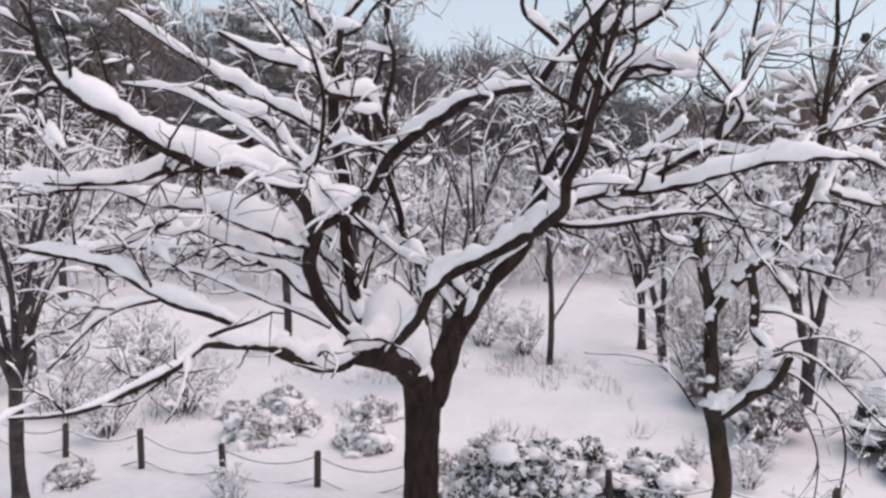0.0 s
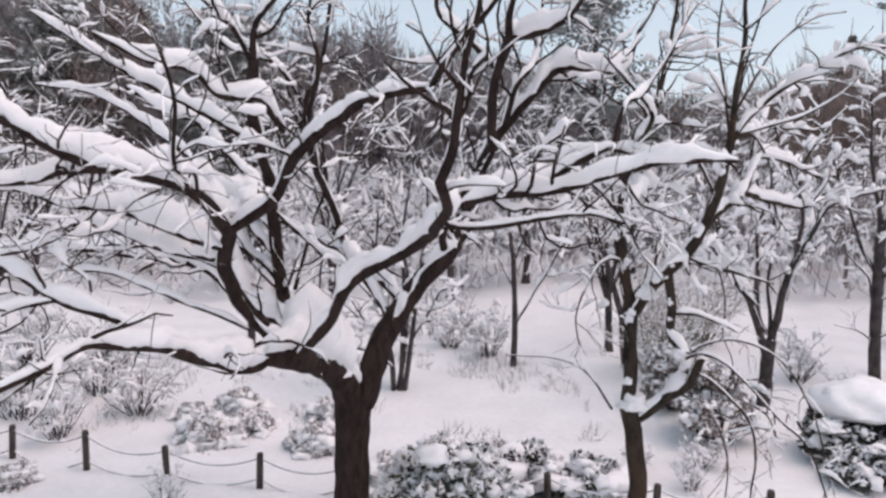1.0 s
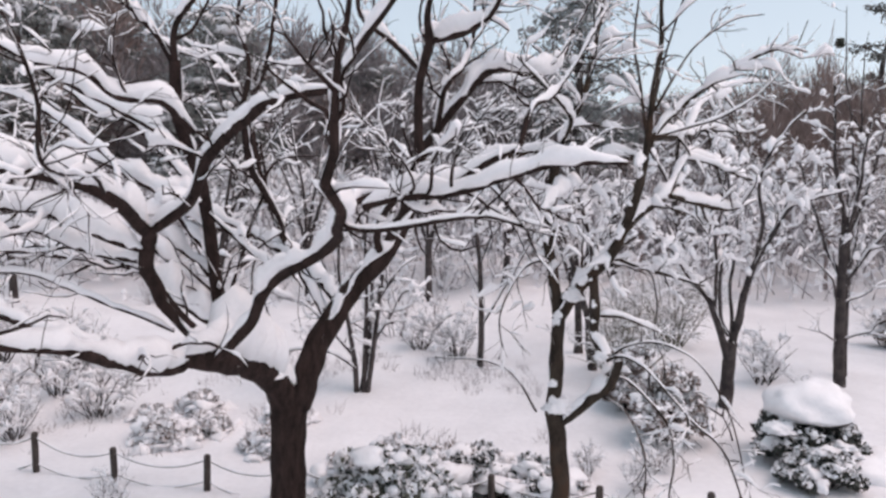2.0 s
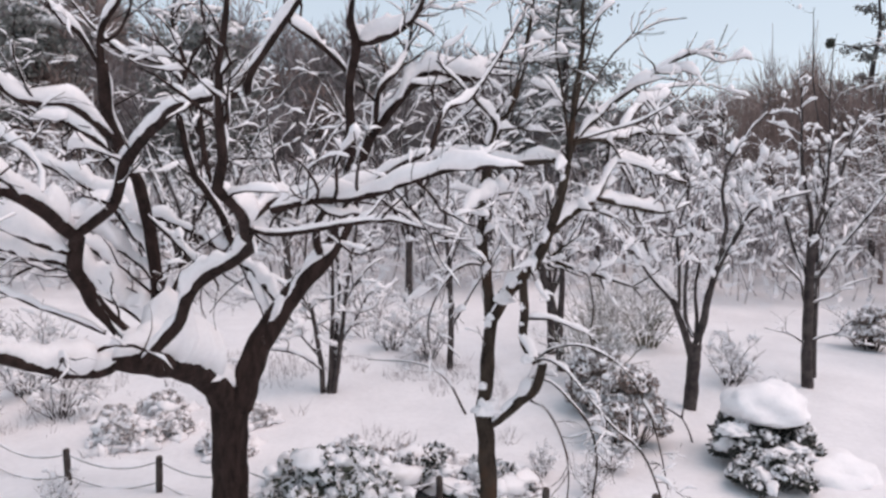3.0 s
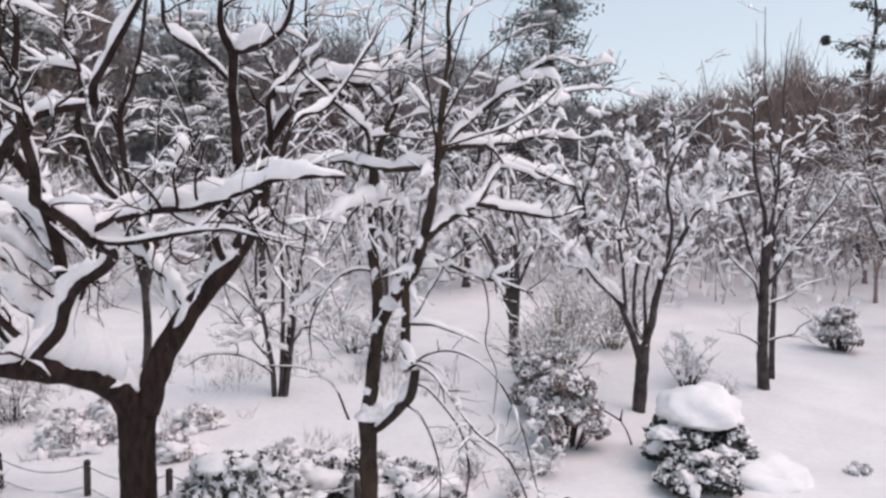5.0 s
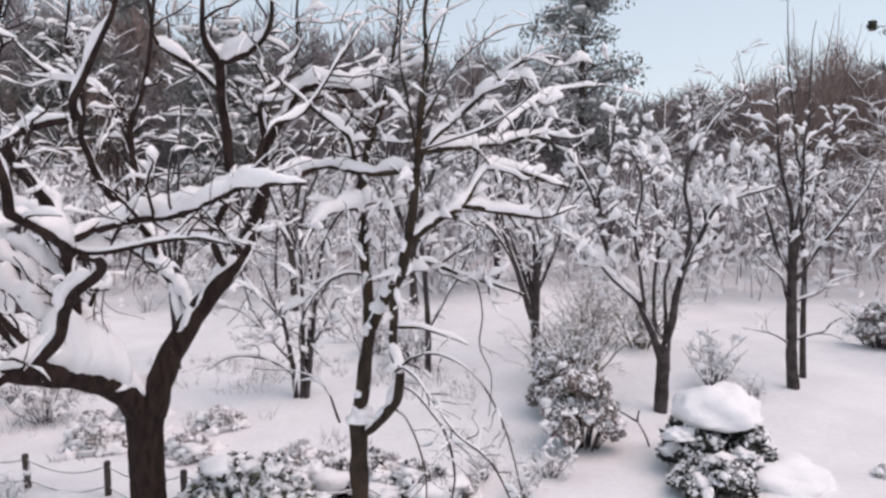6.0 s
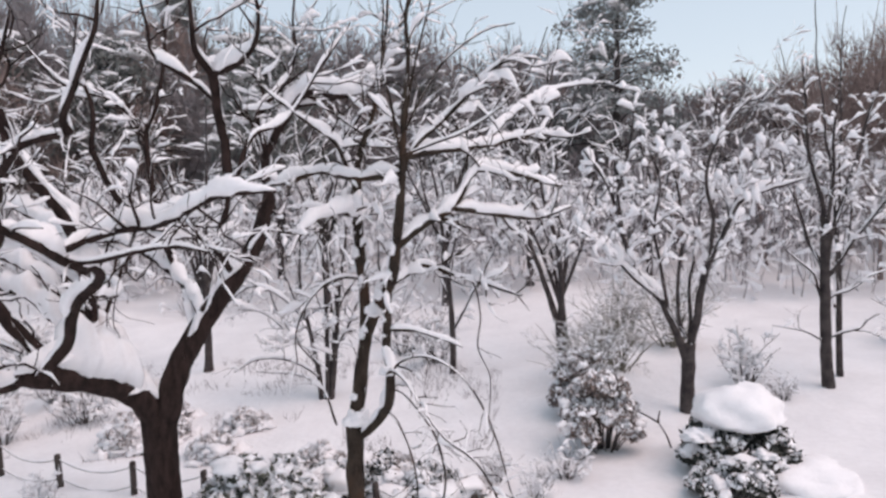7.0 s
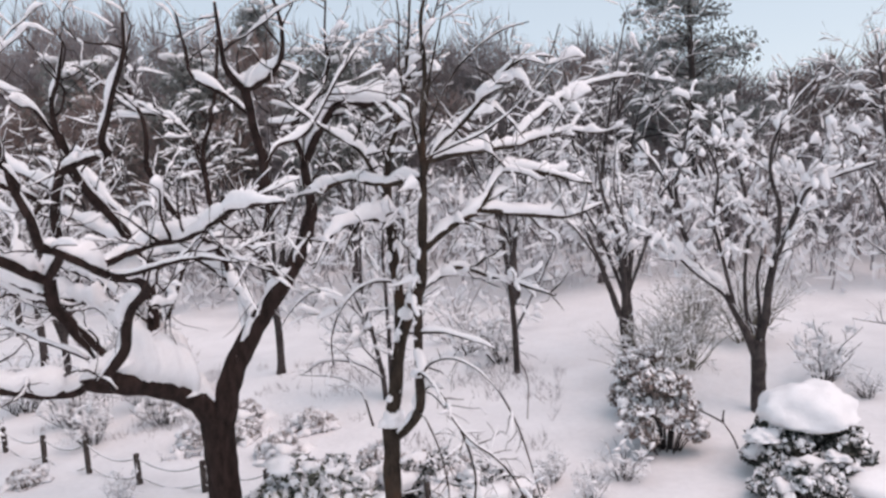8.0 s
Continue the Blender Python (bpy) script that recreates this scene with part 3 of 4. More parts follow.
second_limb(0.03, 0.012, (3.02, 5.6, 4.19), (3.32, 6, 4.26), (3.59, 6.4, 4.3), (4.01, 6.9, 4.42), (4.39, 7.25, 4.41), snow=0.85)  # b out
second_limb(0.018, 0.007, (3.59, 6.4, 4.3), (3.85, 6.8, 4.6), (4.2, 7.15, 4.85), (4.5, 7.3, 4.93), (4.85, 7.4, 4.95), snow=1.0)  # b far tip
second_limb(0.03, 0.012, (3.37, 6.1, 3.76), (3.63, 6.3, 3.7), (4.03, 6.5, 3.63), (4.38, 6.7, 3.72), snow=0.9)  # b out low
second_limb(0.028, 0.01, (2.97, 5.7, 4.07), (2.54, 5.9, 4.05), (2.15, 6.1, 4.13), (1.75, 6.2, 4.05), (1.55, 6.3, 4.04))  # a left
second_limb(0.018, 0.007, (2.75, 6.01, 2.72), (2.95, 6.05, 2.7), (3.15, 6.1, 2.62), (3.36, 6.16, 2.52), shoots=2.0, snow=0.7)  # low twig
second_limb(0.014, 0.006, (2.76, 5.75, 2.38), (2.84, 5.6, 2.45), (2.98, 5.45, 2.4), (3.14, 5.3, 2.22), (3.3, 5.22, 2.02), (3.5, 5.25, 1.85), (3.65, 5.3, 1.6), (3.75, 5.3, 1.3), (3.82, 5.32, 0.95), lift=-0.1, snow=0.3, shoots=7.0, length=0.4, fleck=0.5)  # droop a
second_limb(0.014, 0.006, (2.76, 5.78, 2.26), (2.9, 5.7, 2.24), (3.06, 5.6, 2.1), (3.2, 5.5, 1.9), (3.25, 5.5, 1.6), (3.22, 5.5, 1.3), (3.28, 5.5, 0.9), lift=-0.1, snow=0.3, shoots=7.0, length=0.4, fleck=0.5)  # droop b
second_limb(0.011, 0.005, (2.74, 5.78, 2.06), (2.86, 5.6, 2.02), (2.98, 5.5, 1.78), (3.02, 5.48, 1.5), (3, 5.5, 1.15), lift=-0.1, snow=0.3, shoots=7.0, length=0.4, fleck=0.5)  # droop e
second_limb(0.012, 0.005, (2.76, 5.82, 2.36), (2.9, 5.72, 2.5), (3.12, 5.62, 2.56), (3.4, 5.5, 2.45), (3.6, 5.45, 2.15), (3.72, 5.4, 1.8), (3.8, 5.4, 1.45), lift=-0.1, snow=0.3, shoots=7.0, length=0.4, fleck=0.5)  # droop c
second_limb(0.009, 0.004, (3.3, 6.85, 3.07), (3.42, 6.8, 3), (3.48, 6.75, 2.7), (3.45, 6.7, 2.4), (3.55, 6.7, 2.1), (3.52, 6.7, 1.7), shoots=1.5, snow=0.2, lift=-0.1, length=0.35, fleck=0.5)  # droop d
second_limb(0.012, 0.005, (2.21, 6, 1.87), (2.04, 6.2, 2.13), (1.76, 6.3, 2.25), (1.31, 6.4, 2.26), shoots=1.0, snow=0.3)  # arch left

part("twig_spray", second_twigs, BARK_BROWN, second_tree, "fine brown twigs", "stuff")
part("twig_snow", second_twig_snow, SNOW, second_tree, "snow caught on the twigs", "stuff")
for c, size in (((2.40, 6.0, 1.90), (0.13, 0.12, 0.09)), ((2.56, 6.22, 2.84), (0.08, 0.08, 0.09)), ((2.75, 5.84, 2.38), (0.08, 0.08, 0.06))):
    heap = Shape()
    heap.heap(c, size, 0.5, c[0] * 5)
    part("fork_snow", heap, SNOW, second_tree, "snow heaped on the fork")


# ---- smaller park trees ----
def park_tree(name, label, seed, trunk_h, trunk_r, limbs, height, spread, lean=(0, 0), snow=1.7, per_metre=6.0, twig=0.55, bark=None, step=0.1, group="park trees"):
    """A vase-shaped tree: a short trunk, rising limbs, snow-laden twigs. It stands at the origin."""
    g = np.random.default_rng(seed)
    mat = bark or BARK_GREY
    tree = empty(name, label, "tree", group)
    wood = Shape()
    top = np.array((lean[0] * trunk_h, lean[1] * trunk_h, trunk_h))
    line, s = spline([(0, 0, -0.3), top * 0.45 + g.normal(0, 0.02, 3), top, top * 1.06], 0.09)
    wood.tube(line, trunk_r * (1 + 0.4 * np.exp(-line[:, 2] / 0.15).clip(0, 1.2)) * (1 - 0.12 * s), 10, 0.1)
    part("trunk", wood, mat, tree)
    twigs, load = Shape(), Shape()
    for i in range(limbs):
        a = (i + g.uniform(-0.3, 0.3)) * 2 * math.pi / limbs
        out = spread * g.uniform(0.55, 1.05)
        z = trunk_h + (height - trunk_h) * g.uniform(0.72, 1.0)
        tip = np.array((top[0] + out * math.cos(a), top[1] + out * math.sin(a), z))
        ctrl = [top - (0, 0, g.uniform(0.02, 0.25)), top + (tip - top) * (0.22, 0.22, 0.34) + g.normal(0, 0.06, 3), top + (tip - top) * (0.58, 0.58, 0.7) + g.normal(0, 0.1, 3), tip]
        line, s = spline(ctrl, step)
        rr = trunk_r * g.uniform(0.42, 0.62) * (1 - 0.86 * s)
        wood, cap = Shape(), Shape()
        wood.tube(line, rr, 7, 0.1)
        cap.snow(line, rr, snow, g.uniform(0, 90))
        limb = part("limb", wood, mat, tree)
        part("snow", cap, SNOW, limb)
        branch_out(twigs, load, line, rr, g, per_metre, twig * 1.6, 2, snow, 0.01, 0.12, 4, 0.9, 0.12, 0.2, step, bend=0.3)
    part("twig_spray", twigs, mat, tree, "fine bare twigs", "stuff")
    part("twig_snow", load, SNOW, tree, "snow caught on the twigs", "stuff")
    return tree


def at_ground(x, y, turn=0.0, size=1.0):
    return pose(x, y, ground_height(x, y), 0, 0, turn) @ Matrix.Scale(size, 4)


def drawn_tree(tree, bark, amount, per_metre, seed):
    """Returns a maker of limbs for one tree, and a closer that links the twigs."""
    g = np.random.default_rng(seed)
    twigs, load = Shape(), Shape()

    def limb(r0, r1, *ctrl, snow=1.5, shoots=per_metre, name="limb", first=0.35):
        if name == "trunk":
            ctrl = ((ctrl[0][0], ctrl[0][1], -0.3),) + ctrl
        line, s = spline(ctrl, 0.1)
        line = wander(line, 0.03 if name == "limb" else 0.008, 2.0, seed)
        rr = (r0 + (r1 - r0) * s) * np.array([1 + 0.12 * noise.noise(Vector(p * 4.0)) for p in line])
        wood, cap = Shape(), Shape()
        wood.tube(line, rr, 9, 0.1)
        cap.snow(line, rr, snow, g.uniform(0, 90))
        ob = part(name, wood, bark, tree)
        part("snow", cap, SNOW, ob)
        if shoots:
            branch_out(twigs, load, line, rr, g, shoots, 0.75, 2, amount, 0.0, first, 4, 0.9, 0.15, 0.2, 0.1, bend=0.3)

    def close():
        part("twig_spray", twigs, bark, tree, "fine bare twigs", "stuff")
        part("twig_snow", load, SNOW, tree, "snow caught on the twigs", "stuff")

    return limb, close


vase = empty("vase_tree", "small vase-shaped bare tree with forked trunk and snowy twigs", "tree", "park trees")
vase_limb, vase_close = drawn_tree(vase, BARK_GREY, 2.2, 4.5, 3)
vase_limb(0.13, 0.1, (6.42, 12.15, -0.03), (6.45, 12.15, 0.45), (6.48, 12.15, 0.94), (6.51, 12.15, 1.23), snow=0.2, shoots=0, name="trunk")  # trunk
vase_limb(0.075, 0.02, (6.49, 12.15, 0.84), (6.3, 12.1, 1.44), (6.03, 12, 1.99), (5.67, 11.9, 2.44), (5.42, 11.8, 3.12), (5.21, 11.7, 3.92), (4.84, 11.6, 4.53))  # left
vase_limb(0.04, 0.012, (5.42, 11.8, 3.12), (5.38, 11.9, 3.78), (5.57, 12, 4.52), (5.69, 12.1, 5.28))  # left in
vase_limb(0.04, 0.012, (6.48, 12.15, 1.33), (6.35, 12.3, 1.7), (6.42, 12.5, 2.46), (6.55, 12.6, 3.24), (6.41, 12.7, 4.14), (6.23, 12.8, 5.04))  # middle
vase_limb(0.034, 0.01, (6.51, 12.15, 1.33), (6.61, 12.5, 2.25), (6.86, 12.9, 3.22), (7.04, 13.2, 4.03), (7.35, 13.4, 4.95), (7.28, 13.5, 5.68))  # middle back
vase_limb(0.075, 0.018, (6.51, 12.15, 1.08), (6.63, 12.15, 1.72), (6.76, 12.1, 2.39), (6.92, 12, 2.83), (7.23, 11.8, 3.57), (7.59, 11.7, 3.74), (8.12, 11.6, 3.9))  # right
vase_limb(0.04, 0.012, (6.86, 12.05, 2.63), (6.85, 11.9, 3.35), (6.76, 11.8, 4.09), (7.04, 11.7, 4.8), (7.43, 11.7, 5.22))  # right up
vase_limb(0.03, 0.01, (6.03, 12, 1.99), (5.43, 11.6, 2.58), (5.04, 11.3, 2.98), (4.59, 11.1, 3.36))  # left out
vase_limb(0.035, 0.01, (6.18, 12.1, 1.73), (5.97, 11.6, 2.56), (5.84, 11.3, 3.31), (5.92, 11, 3.93), (5.7, 10.9, 4.53))  # front
vase_limb(0.035, 0.01, (6.76, 12.1, 2.39), (7.26, 12.6, 2.92), (7.72, 13, 3.89), (8.13, 13.2, 4.89))  # back right
vase_close()

upright = empty("upright_tree", "upright bare tree with dark trunk and snow-dusted crown", "tree", "park trees")
upright_limb, upright_close = drawn_tree(upright, BARK_GREY, 1.25, 4.5, 5)
upright_limb(0.12, 0.075, (9.18, 13.4, 0.08), (9.14, 13.4, 0.61), (9.13, 13.4, 1.46), (9.13, 13.4, 2.29), (9.14, 13.4, 3.02), snow=0.2, shoots=0, name="trunk")  # trunk
upright_limb(0.018, 0.006, (9.12, 13.4, 0.97), (8.9, 13.3, 1.08), (8.66, 13.2, 1.19), (8.4, 13.1, 1.27), (8.1, 13.0, 1.36), snow=0.45, shoots=2.0)  # low left
upright_limb(0.026, 0.012, (9.18, 13.4, 1.02), (9.42, 13.35, 1.12), (9.68, 13.3, 1.22), (9.8, 13.3, 1.36), (9.98, 13.25, 1.48), snow=0.4, shoots=1.5)  # low right
upright_limb(0.03, 0.01, (9.14, 13.4, 1.7), (9.3, 13.4, 1.82), (9.6, 13.4, 1.91), (9.93, 13.4, 2.15), (10.4, 13.4, 2.3), snow=0.7)  # mid right
upright_limb(0.028, 0.01, (9.1, 13.4, 1.7), (9.0, 13.35, 1.95), (8.92, 13.3, 2.2), (8.62, 13.2, 2.45), (8.35, 13.1, 2.7), snow=0.7)  # mid left
upright_limb(0.05, 0.012, (9.14, 13.4, 2.61), (9.04, 13.3, 3.54), (8.81, 13.2, 4.36), (8.76, 13.2, 5.26), (8.71, 13.2, 5.96))  # up a
upright_limb(0.05, 0.012, (9.14, 13.4, 2.4), (9.41, 13.5, 3.32), (9.75, 13.6, 4.13), (9.99, 13.7, 4.96), (10.28, 13.8, 5.67))  # up b
upright_limb(0.04, 0.012, (9.14, 13.4, 2.09), (9.53, 13.2, 2.81), (10, 13, 3.51), (10.41, 12.9, 4.27))  # up c
upright_limb(0.04, 0.012, (9.12, 13.4, 2.19), (8.89, 13.7, 3.02), (8.74, 14, 3.87), (8.61, 14.2, 4.75))  # up d
upright_limb(0.04, 0.01, (9.14, 13.4, 2.81), (9.07, 12.9, 3.84), (8.99, 12.6, 4.6), (9, 12.4, 5.33))  # up e
upright_limb(0.022, 0.006, (9.07, 12.9, 3.84), (9.0, 13.1, 5.2), (8.98, 13.3, 6.3), (9.02, 13.4, 7.4), snow=0.4, shoots=0.8)  # leader
upright_limb(0.02, 0.006, (9.41, 13.5, 3.32), (9.5, 13.6, 5.0), (9.55, 13.7, 6.2), (9.7, 13.8, 7.0), snow=0.4, shoots=0.8)  # second leader
upright_close()

thin_tree = empty("slender_tree", "slender bare tree with one thin side stem, dusted with snow", "tree", "park trees")
thin_limb, thin_close = drawn_tree(thin_tree, BARK_GREY, 1.6, 4.0, 8)
thin_limb(0.075, 0.05, (0, 0, 0), (0.02, 0, 0.6), (0.02, 0, 1.1), (-0.02, 0, 2.2), snow=0.2, shoots=0, name="trunk")  # trunk
thin_limb(0.045, 0.012, (-0.02, 0, 2.2), (-0.1, 0.1, 3.0), (-0.05, 0.1, 3.8), (-0.3, 0.2, 4.6))  # leader
thin_limb(0.03, 0.01, (0.02, 0, 0.85), (0.5, -0.05, 1.7), (0.92, -0.1, 2.45), (1.2, -0.1, 3.2))  # side stem
thin_limb(0.025, 0.01, (0.0, 0, 1.6), (-0.4, 0.2, 2.4), (-0.8, 0.3, 3.2))  # side
thin_limb(0.022, 0.01, (-0.02, 0, 2.1), (0.25, -0.3, 2.9), (0.4, -0.4, 3.8))  # upper side
thin_close()
thin_tree.matrix_basis = at_ground(2.19, 14.1)

forked = empty("forked_tree", "bare tree forking low into two dark stems", "tree", "park trees")
fork_limb, fork_close = drawn_tree(forked, BARK_GREY, 1.6, 4.0, 23)
fork_limb(0.1, 0.085, (0, 0, 0), (-0.06, 0, 0.6), (-0.08, 0, 1.1), snow=0.2, shoots=0, name="trunk")  # trunk
fork_limb(0.07, 0.02, (-0.08, 0, 0.9), (-0.25, 0, 1.55), (-0.52, 0, 2.4), (-0.75, 0.1, 3.2), (-1.05, 0.2, 4.1))  # west stem
fork_limb(0.07, 0.02, (-0.07, 0, 0.95), (0.0, 0, 1.7), (-0.05, 0.1, 2.6), (-0.3, 0.2, 3.5), (-0.35, 0.3, 4.4))  # east stem
fork_limb(0.03, 0.01, (-0.5, 0, 2.35), (-0.9, -0.2, 2.9), (-1.4, -0.3, 3.4))  # west side
fork_limb(0.03, 0.01, (-0.03, 0.1, 2.4), (0.35, 0.1, 3.0), (0.7, 0.2, 3.8))  # east side
fork_close()
forked.matrix_basis = at_ground(4.45, 13.9)

clump = empty("multi_stem_tree", "thin multi-stemmed bare tree lightly covered in snow", "tree", "park trees")
clump_limb, clump_close = drawn_tree(clump, BARK_GREY, 1.2, 4.0, 13)
for k, ctrl in enumerate((((-0.1, 0, -0.2), (-0.15, 0, 0.6), (-0.29, 0, 1.45), (-0.44, 0.1, 2.2), (-0.4, 0.2, 3.3)), ((0.0, 0, -0.2), (0.04, 0, 0.6), (0.08, 0, 1.85), (0.05, 0.1, 2.8), (0.2, 0.1, 3.9)),
                          ((0.06, 0, -0.2), (0.2, 0, 0.8), (0.35, 0, 2.05), (0.5, 0.1, 3.0), (0.5, 0.2, 3.8)), ((-0.05, 0.05, -0.2), (0.1, 0.3, 1.0), (0.1, 0.6, 2.2), (-0.2, 0.8, 3.4)))):
    clump_limb(0.055, 0.016, *ctrl, snow=0.5, name="stem", first=0.22)
for ctrl in (((-0.15, 0, 0.65), (-0.4, 0, 0.95), (-0.75, -0.05, 1.35), (-1.1, -0.1, 1.7), (-1.5, -0.1, 1.75)), ((-0.29, 0, 1.45), (-0.6, 0.05, 2.05), (-0.8, 0.1, 2.6)), ((0.3, 0, 1.7), (0.7, 0.0, 2.3), (1.0, 0.1, 2.5)),
             ((-0.17, 0, 0.7), (-0.55, 0.0, 1.15), (-0.9, 0.0, 1.75), (-1.1, 0.0, 2.5)), ((-0.3, 0, 1.5), (-0.75, -0.1, 2.0), (-1.3, -0.1, 2.2), (-1.8, -0.2, 1.9), (-2.1, -0.2, 1.5)), ((-0.1, -0.1, 0.45), (-0.6, -0.2, 0.8), (-1.2, -0.3, 0.85), (-1.7, -0.3, 0.6)), ((0.2, 0.0, 0.9), (0.55, -0.1, 1.5), (0.8, -0.2, 1.9), (1.2, -0.2, 1.8))):
    clump_limb(0.026, 0.009, *ctrl, snow=0.9, first=0.1, shoots=5.0)
clump_close()
clump.matrix_basis = at_ground(-0.05, 12.65)

far_vase = park_tree("vase_tree", "small vase-shaped bare tree white with snow", 4, 1.3, 0.085, 6, 5.4, 2.1, (0.03, 0), 1.1, 2.35, 0.75, step=0.2)
far_vase.matrix_basis = at_ground(4.5, 15.6, 200)
far_upright = park_tree("upright_tree", "upright bare tree with snow-dusted crown", 6, 1.6, 0.085, 6, 6.2, 1.9, (0, 0.02), 1.0, 2.35, 0.75, step=0.2)
far_upright.matrix_basis = at_ground(17.5, 16.5, 130)
for x, y, turn, size, kind in ((9.6, 14.0, 90, 0.95, thin_tree), (13.2, 15.2, 60, 0.95, far_upright), (15.5, 19.5, 10, 1.1, far_vase),
                               (-3.25, 14.25, 310, 1.0, far_upright), (-5.0, 8.05, 200, 0.95, far_upright), (-2.6, 21.0, 140, 1.35, far_vase), (-7.6, 12.7, 33, 0.95, far_upright), (1.0, 22.0, 80, 1.4, far_vase),
                               (-11.0, 15.5, 75, 1.2, far_upright), (-11.5, 21.0, 222, 1.35, far_vase), (3.6, 24.0, 303, 1.45, far_upright), (-6.0, 26.0, 12, 1.6, far_vase), (8.0, 26.5, 190, 1.35, far_vase), (19.5, 22.0, 45, 1.35, far_vase),
                               (-0.8, 28.5, 111, 1.7, far_vase), (20.0, 29.0, 170, 1.5, far_upright), (-13.5, 28.0, 260, 1.6, far_upright), (4.5, 31.0, 20, 1.7, far_vase), (12.0, 33.0, 100, 1.5, far_vase), (-17.0, 20.5, 140, 1.35, far_vase), (-19.0, 27.0, 10, 1.5, far_upright), (16.0, 34.0, 300, 1.6, far_vase), (22.5, 26.0, 210, 1.5, far_vase)):
    copy_thing(kind, at_ground(x, y, turn, size))

russet = park_tree("russet_tree", "reddish bare tree lightly dusted with snow, haze put into its colour", 29, 1.2, 0.07, 8, 5.6, 2.4, (0, 0), 0.6, 3.2, 0.9, BARK_RED_HAZED, 0.3)
russet.matrix_basis = at_ground(15.0, 24.5)
for x, y, turn, size in ((18.2, 25.5, 60, 1.05), (12.2, 27.0, 130, 0.95), (21.5, 26.5, 200, 1.1), (9.3, 27.5, 290, 0.95), (16.8, 22.5, 20, 0.8)):
    copy_thing(russet, at_ground(x, y, turn, size))


# ---- woods behind ----
def blades(target, start, way, length, width, g):
    """Thin straight twigs, one tapering face each."""
    d = way / (np.linalg.norm(way, axis=1)[:, None] + 1e-9)
    wide = np.cross(d, g.normal(size=d.shape))
    wide *= width / (np.linalg.norm(wide, axis=1)[:, None] + 1e-9)
    target.add(np.stack((start - wide, start + wide, start + d * length[:, None]), 1).reshape(-1, 3), tris=np.arange(3 * len(d)).reshape(-1, 3))


def wood_tree(g, spread, twigs, low=0.18, upright=0.5, limbs=8):
    """A bare tree of unit-high proportions, ten metres tall: trunk, rising limbs and a dense rounded crown of twigs."""
    wood, load = Shape(), Shape()
    line = shoot((0, 0, -0.3), (0, 0, 1), 8.2, g, 0.04, 0.05, 1.0)
    rr = np.linspace(0.13, 0.025, len(line))
    wood.tube(line, rr, 5)
    ends, ways = [], []
    for i in range(limbs):
        j = int(g.integers(1, len(line) - 1))
        a = (i + g.uniform(-0.3, 0.3)) * 2.4
        b = shoot(line[j], (math.cos(a), math.sin(a), g.uniform(0.5, 1.3)), spread * g.uniform(0.6, 1.05) * (1.1 - 0.5 * j / len(line)), g, 0.14, 0.08, 0.4)
        br = np.linspace(max(0.02, rr[j] * 0.5), 0.012, len(b))
        wood.tube(b, br, 3)
        load.snow(b, br, 0.35, g.uniform(0, 90), 5)
        ends.append(b)
    spine = np.concatenate(ends + [line[2:]])
    k = g.integers(0, len(spine), twigs)
    out = g.normal(size=(twigs, 3))
    out /= np.linalg.norm(out, axis=1)[:, None]
    c = spine[k] + out * g.uniform(0.1, 1.15, (twigs, 1)) * (1, 1, 0.8)
    c[:, 2] = np.maximum(c[:, 2], 10 * low * g.uniform(0.4, 1.2, twigs))
    blades(wood, c, out * 0.7 + g.normal(0, 0.35, (twigs, 3)) + UP * upright, g.uniform(0.4, 1.1, twigs), 0.034, g)
    return wood, load


g = np.random.default_rng(21)
kinds = [wood_tree(g, sp, 1700, up, 0.5 + up) for sp, up in ((3.0, 0.12), (3.4, 0.2), (2.6, 0.1), (3.2, 0.25))]
woods, woods_snow, red_woods = Shape(), Shape(), Shape()


def stamp(target, source, m):
    a = np.array(m)
    v = np.concatenate(source.v) @ a[:3, :3].T + a[:3, 3]
    target.add(v, np.concatenate(source.q) if source.q else None, np.concatenate(source.t) if source.t else None)


# the woodland stands taller to the west, dips to a gap and rises again to the east
CREST_AT = (-1.4, -1.0, -0.65, -0.4, -0.15, 0.05, 0.15, 0.22, 0.36, 0.44, 1.0)
CREST = (0.56, 0.48, 0.38, 0.315, 0.287, 0.232, 0.20, 0.168, 0.162, 0.19, 0.20)
for i in range(236):
    y = (36, 42, 49, 57)[i % 4] + g.uniform(-3.5, 3.5)
    u = -1.38 + 2.3 * ((i * 0.618034) % 1.0)
    x = 2.5 + u * y
    tall = np.interp(u, CREST_AT, CREST) * y * g.uniform(0.72, 1.0) + 3.7 - ground_height(x, y)
    if i % 4 == 0:
        tall *= g.uniform(0.55, 0.85)
    w, l = kinds[int(g.integers(0, 4))]
    m = at_ground(x, y, g.uniform(0, 360)) @ Matrix.Diagonal((1.15, 1.15, tall / 9.6, 1))
    stamp(red_woods if g.random() < (0.75 if u > 0.3 else 0.22) else woods, w, m)
    stamp(woods_snow, l, m)
tagged(new("far_woods", woods.mesh("far_woods", BARK_HAZED)), "grey bare winter woodland closing the park, paled for haze", "woodland", kind="stuff")
tagged(new("far_woods", red_woods.mesh("far_woods_red", BARK_RED_HAZED)), "reddish-brown bare winter woodland, paled for haze", "woodland", kind="stuff")
tagged(new("woodland_snow", woods_snow.mesh("woodland_snow", SNOW)), "snow lying on the far woodland branches", "snow", kind="stuff")


